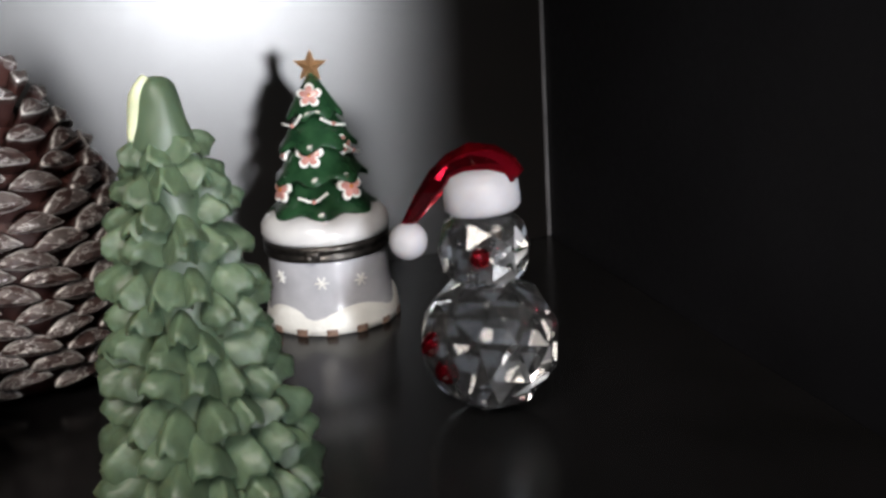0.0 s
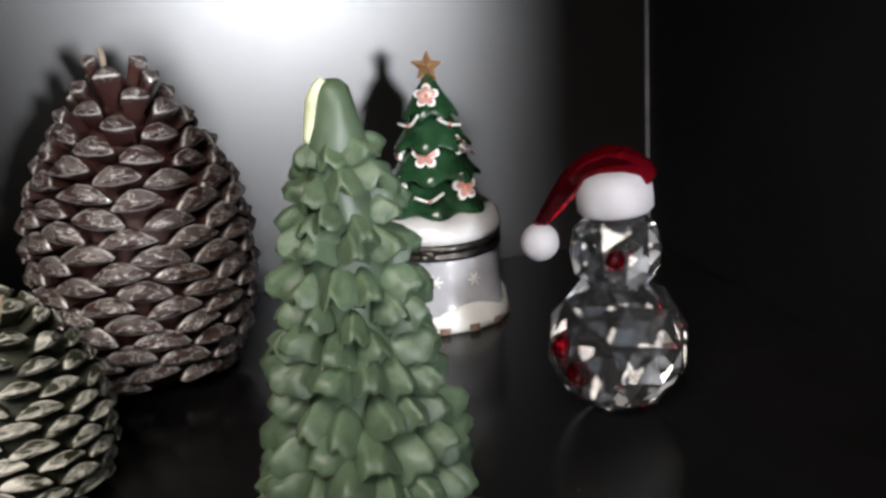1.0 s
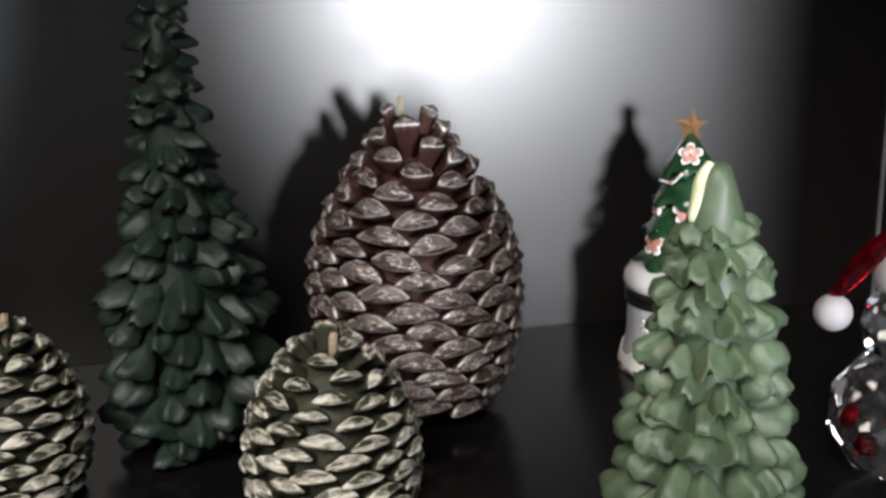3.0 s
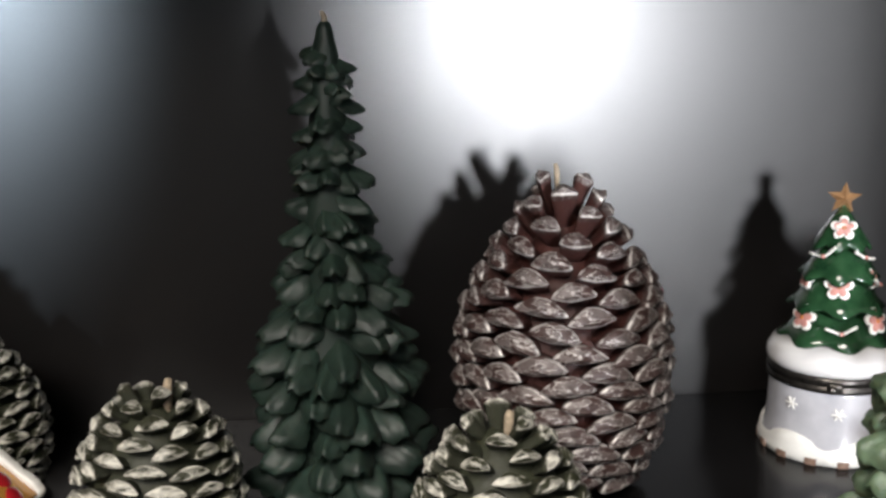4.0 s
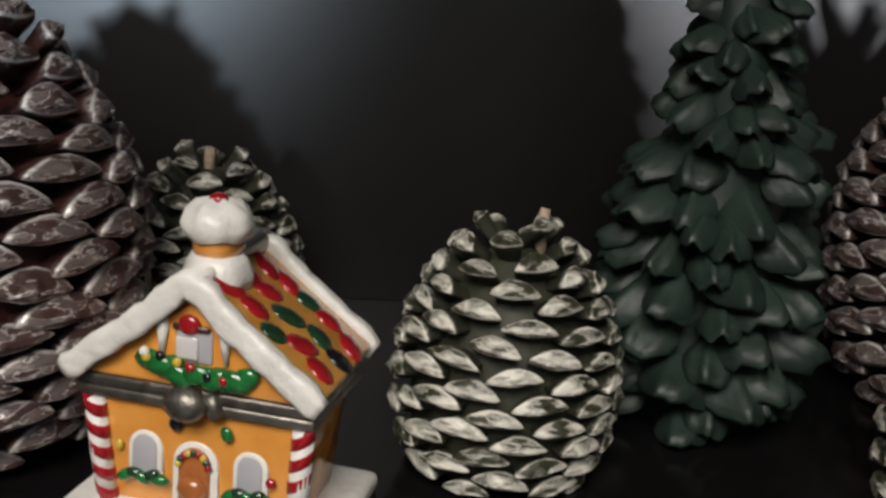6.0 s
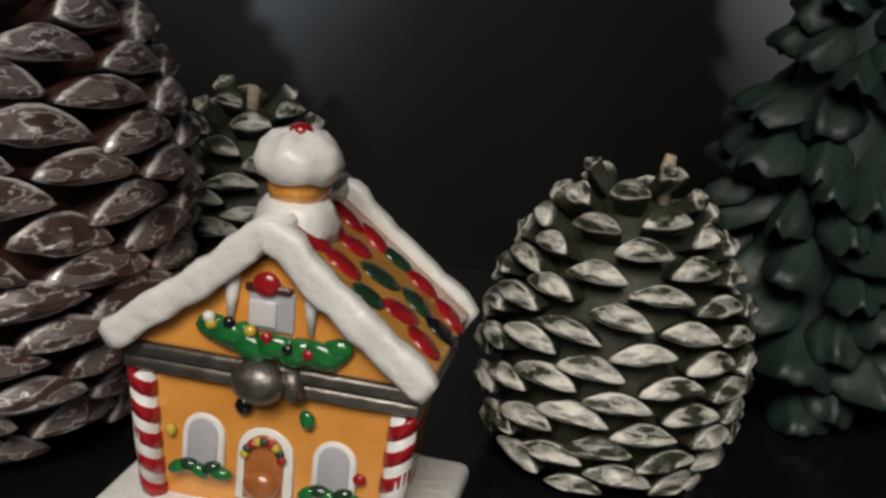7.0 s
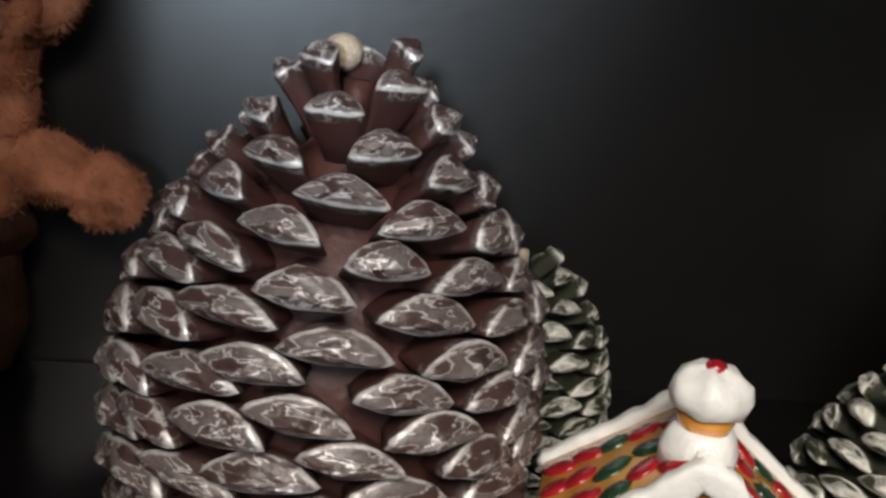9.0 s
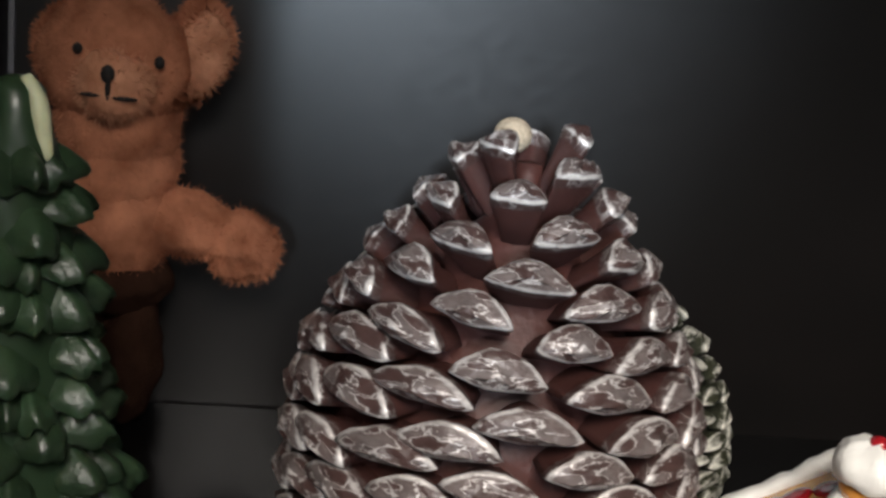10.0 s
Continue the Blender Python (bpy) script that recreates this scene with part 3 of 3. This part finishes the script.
    for a, z, r, up in ((-135, 0.0775, 0.0105, 30), (-55, 0.0775, 0.0105, -30), (-98, 0.0505, 0.0182, 10), (-30, 0.0665, 0.0140, -35)):
        t = radians(a)
        g = [(0.0022 * (j - 2.5), -0.0004 * math.sin(math.pi * j / 5), 0.0011 * (abs(j - 2.5)) * (1 if up > 0 else 0.4)) for j in range(6)]
        gar = part("garland", tube(curve_points(g, 10), [0.0006] * 10, 6), SNOW, ob, m=pose(r * math.cos(t), r * math.sin(t), z, 0, up * -0.7, a + 90))
        part("berry", ball(0.0009, sub=2), PINK, gar, m=pose(0.0, -0.0008, 0.0004))
    # snowflakes in low relief
    for a, z in ((-97, 0.0205), (-140, 0.022), (-60, 0.020)):
        t = radians(a)
        fl = empty("snowflake", pose(0.0228 * math.cos(t), 0.0228 * math.sin(t), z, 0, 0, a + 90), "white raised snowflake", "")
        fl.parent = ob
        for j in range(3):
            part("flake_bar", box(0.0052, 0.0007, 0.0007, 0.0002), SNOW, fl, m=pose(0, 0, 0, 0, 60 * j, 0))
    bm = bmesh.new()
    rim = [bm.verts.new((x, 0, z)) for x, z in star_outline(5, 0.0064, 0.0028)]
    front, back = bm.verts.new((0, -0.0026, 0)), bm.verts.new((0, 0.0026, 0))
    for k in range(10):
        bm.faces.new((rim[k], rim[(k + 1) % 10], front))
        bm.faces.new((rim[(k + 1) % 10], rim[k], back))
    part("star", bm, GOLD, ob, "antique gold star with ridged points", m=pose(0, 0, 0.0985, 0, 4, 0), smooth=False)
    part("star_stem", tube([(0, 0, 0.091), (0, 0, 0.096)], [0.0014, 0.0010], 8), GREENG, ob)
    return ob


tree_box(pose(0.0702, 0.2535, 0, 0, 0, -12) @ Matrix.Diagonal((1.02, 1.02, 0.98, 1)))


# ---------- house trinket box ----------
def house_box(m):
    ob = empty("trinket_box", m, "orange gingerbread house porcelain trinket box with white icing roof edges", "trinket box")
    W, D = 0.0445, 0.0250
    zt = 0.0268
    bm = bmesh.new()
    ring = []
    for k, z in enumerate((0.002, 0.010, zt)):
        f = (0.86, 0.90, 0.98)[k]
        ring.append([bm.verts.new((sx * W / 2 * f, sy * D / 2 * f, z)) for sx, sy in ((-1, -1), (1, -1), (1, 1), (-1, 1))])
    for a, b in zip(ring, ring[1:]):
        for i in range(4):
            bm.faces.new((a[i], a[(i + 1) % 4], b[(i + 1) % 4], b[i]))
    bm.faces.new(ring[0][::-1])
    bm.faces.new(ring[-1])
    bmesh.ops.bevel(bm, geom=[e for e in bm.edges], offset=0.0012, segments=2, profile=0.5, affect="EDGES")
    part("house_body", bm, GINGER, ob)
    part("base", box(0.056, 0.036, 0.0045, 0.0018, (0, 0, 0.00225), 3), SNOW, ob, "white snow base plate")
    # metal rims with a round clasp
    part("metal_rim", box(W + 0.0034, D + 0.0034, 0.0023, 0.0006, (0, 0, zt + 0.0011)), PEWTER, ob, "aged pewter rim")
    part("metal_rim", box(W + 0.0040, D + 0.0040, 0.0023, 0.0006, (0, 0, zt + 0.0036)), PEWTER, ob, "aged pewter rim")
    part("clasp", ball(0.0044, 0.0030, 0.0036, (0, 0, 0), 3), PEWTER, ob, "round pewter clasp", m=pose(-0.0010, -D / 2 - 0.0030, zt + 0.0022))
    part("clasp_hinge", tube([(-0.0022, 0, 0), (0.0022, 0, 0)], [0.0016, 0.0016], 10), PEWTER, ob, m=pose(0.0042, -D / 2 - 0.0018, zt + 0.0022, 0, 75, 0))
    # gable
    z0, za = zt + 0.0047, 0.0492
    part("gable", prism([(-W / 2 + 0.0004, z0), (W / 2 - 0.0004, z0), (W / 2 - 0.0016, z0 + 0.0016), (0, za), (-W / 2 + 0.0016, z0 + 0.0016)], D + 0.0030, 0.0006), GINGER, ob, m=Matrix.Translation((0, -D / 2 - 0.0015, 0)))
    # roof: two slopes
    run, rise = 0.0250, 0.0186
    slope = math.degrees(math.atan2(rise, run))
    L = math.hypot(run, rise)
    for sx in (-1, 1):
        roof = part("roof", box(L, 0.0300, 0.0022, 0.0008), OCHRE, ob, "ochre roof slope with painted sweets",
                    m=pose(sx * run / 2, 0.0006, za + 0.0022 - rise / 2, 0, sx * slope, 0))
        rng = random.Random(5)
        for i in range(5):
            for j in range(3):
                mat = (RED, DKGREEN, RED, RED, DKGREEN, BLACKG)[(i * 2 + j * 3 + (i * j) % 2) % 6]
                px = (-0.5 + (i + 0.6) / 5.2) * L + rng.uniform(-0.0008, 0.0008)
                py = -0.0085 + 0.0085 * j + rng.uniform(-0.0012, 0.0012) + 0.002 * (i % 2)
                part("sweet", ball(0.0033 * rng.uniform(1.0, 1.3), 0.0027, 0.0007, (0, 0, 0), 2), mat, roof, m=pose(px * 1.0, py, 0.0012, 0, 0, rng.uniform(-40, 40)))
    for y in (-0.0158, 0.0166):
        e, h = run + 0.0006, rise + 0.0012
        ctrl = [(-e, za + 0.0028 - h), (-0.66 * e, za + 0.0030 - 0.66 * h), (-0.33 * e, za + 0.0029 - 0.33 * h), (-0.07 * e, za + 0.0026), (0.07 * e, za + 0.0026),
                (0.33 * e, za + 0.0029 - 0.33 * h), (0.66 * e, za + 0.0030 - 0.66 * h), (e, za + 0.0028 - h)]
        pts = curve_points([(x, y, z) for x, z in ctrl], 34)
        pts = [p + Vector((0, 0, 0.00022 * math.sin(2.3 * i) + 0.00012 * math.sin(5.1 * i))) for i, p in enumerate(pts)]
        bm = tube(pts, [0.0019 if i in (0, 33) else 0.00255 + 0.00016 * math.sin(1.7 * i) for i in range(34)], 20, power=5.0)
        bmesh.ops.scale(bm, vec=(1, 0.70, 1), verts=bm.verts, space=Matrix.Translation((0, -y, 0)))
        part("icing_edge", bm, SNOW, ob, "thick white icing edge")
    part("ridge", tube([(0, -0.0165, za + 0.0034), (0, 0, za + 0.0036), (0, 0.0170, za + 0.0034)], [0.0030, 0.0028, 0.0028], 12), SNOW, ob)
    # chimney
    ch = part("chimney", lathe([(0.0064, -0.0045), (0.0066, -0.0012), (0.0058, 0.0012), (0.0048, 0.0028)], 24, lambda a, k: (1 + 0.04 * math.sin(6 * a), 0)), SNOW, ob, m=pose(-0.0006, -0.0030, za + 0.0032))
    part("chimney_neck", lathe([(0.0044, 0.0024), (0.0050, 0.0046), (0.0048, 0.0064)], 24, lambda a, k: (1 + 0.03 * math.sin(5 * a), 0)), GINGER, ch)
    part("snow_cap", lathe([(0.0042, 0.0054), (0.0062, 0.0061), (0.0069, 0.0084), (0.0062, 0.0109), (0.0042, 0.0126), (0.0012, 0.0133)], 36,
                           lambda a, k: (1 + 0.035 * math.sin(5 * a + 0.9 * k) + 0.025 * math.sin(9 * a - 0.6 * k), 0.0004 * math.sin(5 * a + k))), SNOW, ch, "puffy white snow cap")
    part("cherry", ball(0.0019, 0.0019, 0.0012, (0, 0, 0.0132), 2), RED, ch)
    # front decoration
    F = -D / 2
    part("heart", ball(0.0022, 0.0010, 0.0020, (0, 0, 0), 3), RED, ob, "glossy red heart", m=pose(-0.0006, F - 0.0023, 0.0444))
    win = part("gable_window", box(0.0072, 0.0008, 0.0064, 0.0003), LILAC, ob, m=pose(0.0002, F - 0.0017, 0.0402))
    part("lintel", box(0.0074, 0.0010, 0.0013, 0.0004), BROWNG, win, m=pose(-0.0004, -0.0006, 0.0036))
    for sx in (-1, 1):
        part("icicle", tube([(0, 0, 0.0046), (0, 0, 0.001), (0.0002 * sx, 0, -0.0034)], [0.0012, 0.0010, 0.0004], 8), SNOW, win, m=pose(sx * 0.0062, -0.0004, 0.0006))
    part("curtain", box(0.0044, 0.0008, 0.0042, 0.0003), PORC, win, m=pose(-0.0012, -0.0006, -0.0004))
    rng = random.Random(3)
    for i in range(11):
        t = i / 10
        part("holly_leaf", ball(0.0034, 0.0011, 0.0022, (0, 0, 0), 2), LEAFG, ob,
             m=pose(-0.0082 + 0.0185 * t, F - 0.0025 - 0.0004 * (i % 2), 0.0368 - 0.0016 * math.sin(math.pi * t) - 0.0016 * t + rng.uniform(-0.0006, 0.0006), 0, rng.uniform(-35, 35), 0))
    for x, z, mt in ((-0.0058, 0.0380, BLACKG), (-0.0024, 0.0372, YELLOWG), (0.0002, 0.0366, RED), (0.0036, 0.0352, BLACKG), (0.0068, 0.0350, RED), (-0.0086, 0.0374, YELLOWG), (-0.0090, 0.0384, SNOW)):
        part("berry", ball(0.0010, 0.0008, 0.0010, (0, 0, 0), 2), mt, ob, m=pose(x, F - 0.0035, z))
    part("gumdrop", ball(0.0015, 0.0008, 0.0016, (0, 0, 0), 2), BLACKG, ob, m=pose(-0.0042, F - 0.0004, 0.0232))
    part("gumdrop", ball(0.0013, 0.0008, 0.0017, (0, 0, 0), 2), LEAFG, ob, m=pose(0.0062, F - 0.0004, 0.0228, 0, -20, 0))
    part("gumdrop", ball(0.0011, 0.0008, 0.0011, (0, 0, 0), 2), RED, ob, m=pose(0.0150, F + 0.0002, 0.0140))
    part("gumdrop", ball(0.0009, 0.0007, 0.0012, (0, 0, 0), 2), YELLOWG, ob, m=pose(-0.0165, F + 0.0002, 0.0165))
    # two arched windows and an arched door
    for x, w, h, z, inner in ((-0.0110, 0.0072, 0.0100, 0.0104, LILAC), (0.0108, 0.0072, 0.0096, 0.0100, LILAC), (-0.0006, 0.0094, 0.0130, 0.0068, BISCUIT)):
        def arch(w, h):
            return [(-w / 2, 0), (w / 2, 0)] + [(w / 2 * math.cos(math.pi * i / 10), h - w / 2 + w / 2 * math.sin(math.pi * i / 10)) for i in range(11)]
        name = "door" if inner is BISCUIT else "window"
        fr = part(name, prism(arch(w, h), 0.0016, 0.0004), SNOW, ob, "white-iced arched frame", m=pose(x, F - 0.0002, z, -3, 0, 0))
        part("pane", prism(arch(w * 0.70, h * 0.86), 0.0012, 0.0002), inner, fr, m=pose(0, -0.0004, 0.0006))
        if inner is BISCUIT:
            part("biscuit_head", ball(0.0030, 0.0016, 0.0026, (0, -0.0012, 0.0036), 3), BISCUIT, fr, "small plain biscuit shape")
            for i in range(9):
                t = math.pi * (i + 0.5) / 9
                part("berry", ball(0.0008, 0.0006, 0.0008, (0, 0, 0), 2), (RED, DKGREEN, YELLOWG)[i % 3], fr, m=pose(0.0031 * math.cos(t), -0.0008, 0.0078 + 0.0031 * math.sin(t)))
        else:
            for i in range(5):
                part("holly_leaf", ball(0.0020, 0.0010, 0.0012, (0, 0, 0), 2), DKGREEN if i % 2 else LEAFG, fr, m=pose(-0.0036 + 0.0018 * i, -0.0008, 0.0006 + 0.0006 * (i % 2), 0, 30 * (i % 3 - 1), 0))
    # striped sugar canes at the corners, leaning with the tapered walls
    for sx in (-1, 1):
        cane = part("sugar_cane", tube([(sx * 0.0196, F + 0.0012, 0.0040), (sx * 0.0206, F + 0.0004, 0.0140), (sx * 0.0214, F - 0.0002, 0.0262)], [0.0021, 0.0021, 0.0021], 14), SNOW, ob, "red and white striped sugar cane")
        for j in range(5):
            z = 0.0062 + 0.0046 * j
            x = sx * (0.0196 + 0.0018 * (z - 0.004) / 0.022)
            bm = lathe([(0.00206, -0.0014), (0.00228, -0.0012), (0.00228, 0.0012), (0.00206, 0.0014)], 18, lambda a, k, sx=sx: (1, 0.0014 * sx * math.cos(a)))
            part("stripe", bm, RED, cane, m=pose(x, F + 0.0012 - 0.0014 * (z - 0.004) / 0.022, z, 4, 4 * sx, 0))
    return ob


house_box(pose(-0.2352, 0.1754, 0, 0, 0, -19.4))


# ---------- crystal snowman ----------
def snowman(m):
    ob = empty("crystal_snowman", m, "clear cut crystal snowman ornament with a red and white hat", "ornament")
    R, r = 0.0217, 0.0140
    zc, zh = R * 0.985, 0.0506
    bm = bmesh.new()
    bmesh.ops.create_icosphere(bm, subdivisions=2, radius=R)
    bmesh.ops.rotate(bm, verts=bm.verts, matrix=Euler((0.34, 0.12, 0.62)).to_matrix())
    part("body", bm, CRYSTAL, ob, "faceted clear crystal ball", m=pose(0, 0, zc), smooth=False)
    bm = bmesh.new()
    bmesh.ops.create_icosphere(bm, subdivisions=2, radius=r)
    bmesh.ops.rotate(bm, verts=bm.verts, matrix=Euler((0.1, 0.5, 0.2)).to_matrix())
    head = part("head", bm, CRYSTAL, ob, "faceted clear crystal ball", m=pose(0, 0, zh), smooth=False)
    part("nose", ball(0.0030, 0.0026, 0.0030, (0, 0, 0), 2), RUBY, head, "red crystal nose", m=pose(-0.0018, -0.0142, 0.0012), smooth=False)
    for x in (-0.0072, 0.0020):
        part("eye", ball(0.0012, 0.0008, 0.0012, (0, 0, 0), 2), BLACKG, head, m=pose(x, -0.0116, 0.0046))
    for i in range(6):
        part("mouth_dot", ball(0.0006, 0.0004, 0.0006, (0, 0, 0), 1), BLACKG, head, m=pose(-0.0078 + 0.0014 * i, -0.0106 - 0.0003 * (2.5 - abs(i - 2.5)), -0.0070 - 0.0004 * (2.5 - abs(i - 2.5))))
    part("button", ball(0.0036, 0.0024, 0.0042, (0, 0, 0), 2), RUBY, ob, "red crystal heart half", m=pose(-0.0168, -0.0100, zc + 0.0035, 0, 20, 0), smooth=False)
    part("button", ball(0.0040, 0.0024, 0.0042, (0, 0, 0), 2), RUBY, ob, "red crystal heart half", m=pose(-0.0127, -0.0142, zc - 0.0035, 0, -25, 0), smooth=False)
    brim = part("hat_brim", lathe([(0.0100, 0.0), (0.0111, 0.0012), (0.0112, 0.0040), (0.0110, 0.0080), (0.0094, 0.0112), (0.0060, 0.0128)], 40), MATTE, ob, "frosted white crystal hat brim", m=pose(0.0002, 0, 0.0622, 0, -3, 0))
    ctrl = [(0.0060, 0, 0.0700), (0.0030, 0, 0.0748), (-0.0035, 0, 0.0768), (-0.0115, 0, 0.0725), (-0.0175, -0.0006, 0.0655), (-0.0228, -0.001, 0.0585)]
    pts = curve_points(ctrl, 9)
    rad = [0.0074, 0.0070, 0.0062, 0.0054, 0.0046, 0.0038, 0.0031, 0.0024, 0.0015]
    part("hat", tube(pts, rad, 6), RUBY, ob, "bent red crystal hat", smooth=False)
    part("pompom", ball(0.0057, sub=3), MATTE, ob, "frosted white pompom", m=pose(-0.0222, -0.001, 0.0543))
    return ob


snowman(pose(0.0975, 0.1490, 0, 0, 0, -18))


# ---------- teddy bear: one mesh ----------
def teddy(m):
    rng = random.Random(11)
    bm = bmesh.new()
    solids = [  # centre, radii, turn, material
        ((0, 0, 0.0965), (0.0190, 0.0175, 0.0180), (0, 0, 0), 0), ((0.0014, -0.0140, 0.0940), (0.0092, 0.0080, 0.0086), (0, 0, 0), 1),
        ((-0.0160, 0.004, 0.1010), (0.0050, 0.0045, 0.0085), (0, 20, 25), 0), ((0.0192, 0.001, 0.1022), (0.0092, 0.0050, 0.0130), (0, 16, -20), 0),
        ((0.0206, -0.0030, 0.1014), (0.0064, 0.0030, 0.0102), (0, 14, -20), 1),
        ((0.001, 0.000, 0.0830), (0.0155, 0.0145, 0.0170), (0, 0, 0), 0), ((0.001, 0.001, 0.0720), (0.0152, 0.0142, 0.0170), (0, 0, 0), 0), ((0.001, 0.002, 0.0600), (0.0160, 0.0145, 0.0200), (0, 0, 0), 0),
        ((0.0210, -0.002, 0.0585), (0.0150, 0.0086, 0.0086), (0, 14, 0), 0), ((0.0340, -0.003, 0.0540), (0.0105, 0.0088, 0.0092), (0, 14, 0), 0),
        ((-0.0180, 0.000, 0.0560), (0.0085, 0.0085, 0.0190), (0, 20, 0), 0),
        ((0.0065, 0.004, 0.0220), (0.0080, 0.0092, 0.0222), (0, 0, 0), 3), ((-0.0085, 0.004, 0.0220), (0.0080, 0.0092, 0.0222), (0, 0, 0), 3), ((0.001, 0.004, 0.0420), (0.0150, 0.0140, 0.0100), (0, 0, 0), 3)]
    for c, r, t, mi in solids:
        before = set(bm.faces)
        mm = Matrix.Translation(c) @ Euler([radians(a) for a in t]).to_matrix().to_4x4() @ Matrix.Diagonal((*r, 1))
        res = bmesh.ops.create_icosphere(bm, subdivisions=4, radius=1, matrix=mm)
        for v in res["verts"]:
            n = noise.noise(v.co * 150) * 0.0017 + noise.noise(v.co * 420) * 0.0008
            v.co += (v.co - Vector(c)).normalized() * n
        for f in set(bm.faces) - before:
            f.material_index = mi
    # short pile standing off the cloth
    fur = []
    for f in list(bm.faces):
        if f.material_index < 2 and rng.random() < 0.75:
            fur.append((f.calc_center_median().copy(), f.normal.copy(), f.material_index))
    for c, n, mi in fur:
        d = (n + Vector((rng.uniform(-0.8, 0.8), rng.uniform(-0.8, 0.8), rng.uniform(-1.0, 0.5)))).normalized() * rng.uniform(0.0012, 0.0026)
        s = n.orthogonal().normalized() * 0.00022
        vs = [bm.verts.new(c + s), bm.verts.new(c - s), bm.verts.new(c + d)]
        bm.faces.new(vs).material_index = mi
    for c, r in (((-0.0072, -0.0166, 0.1012), (0.0012, 0.0012, 0.0014)), ((0.0116, -0.0150, 0.0998), (0.0013, 0.0012, 0.0015)), ((0.0006, -0.0218, 0.0968), (0.0017, 0.0010, 0.0022)),
                 ((0.0008, -0.0218, 0.0936), (0.0007, 0.0008, 0.0028)), ((-0.0024, -0.0213, 0.0918), (0.0034, 0.0010, 0.00055)), ((0.0044, -0.0214, 0.0916), (0.0034, 0.0010, 0.00055))):
        before = set(bm.faces)
        bmesh.ops.create_icosphere(bm, subdivisions=2, radius=1, matrix=Matrix.Translation(c) @ Matrix.Diagonal((*r, 1)))
        for f in set(bm.faces) - before:
            f.material_index = 2
    me = bpy.data.meshes.new("teddy_bear")
    bm.to_mesh(me)
    bm.free()
    for mt in (FUR, FUR_LIGHT, THREAD, FUR_SHADE):
        me.materials.append(mt)
    me.shade_smooth()
    ob = new("teddy_bear", me)
    ob.matrix_basis = m
    return tagged(ob, "worn ginger plush teddy bear with a stitched nose", "teddy bear")


teddy(pose(-0.3805, 0.2930, 0) @ Matrix.Diagonal((0.97, 0.92, 1.02, 1)))
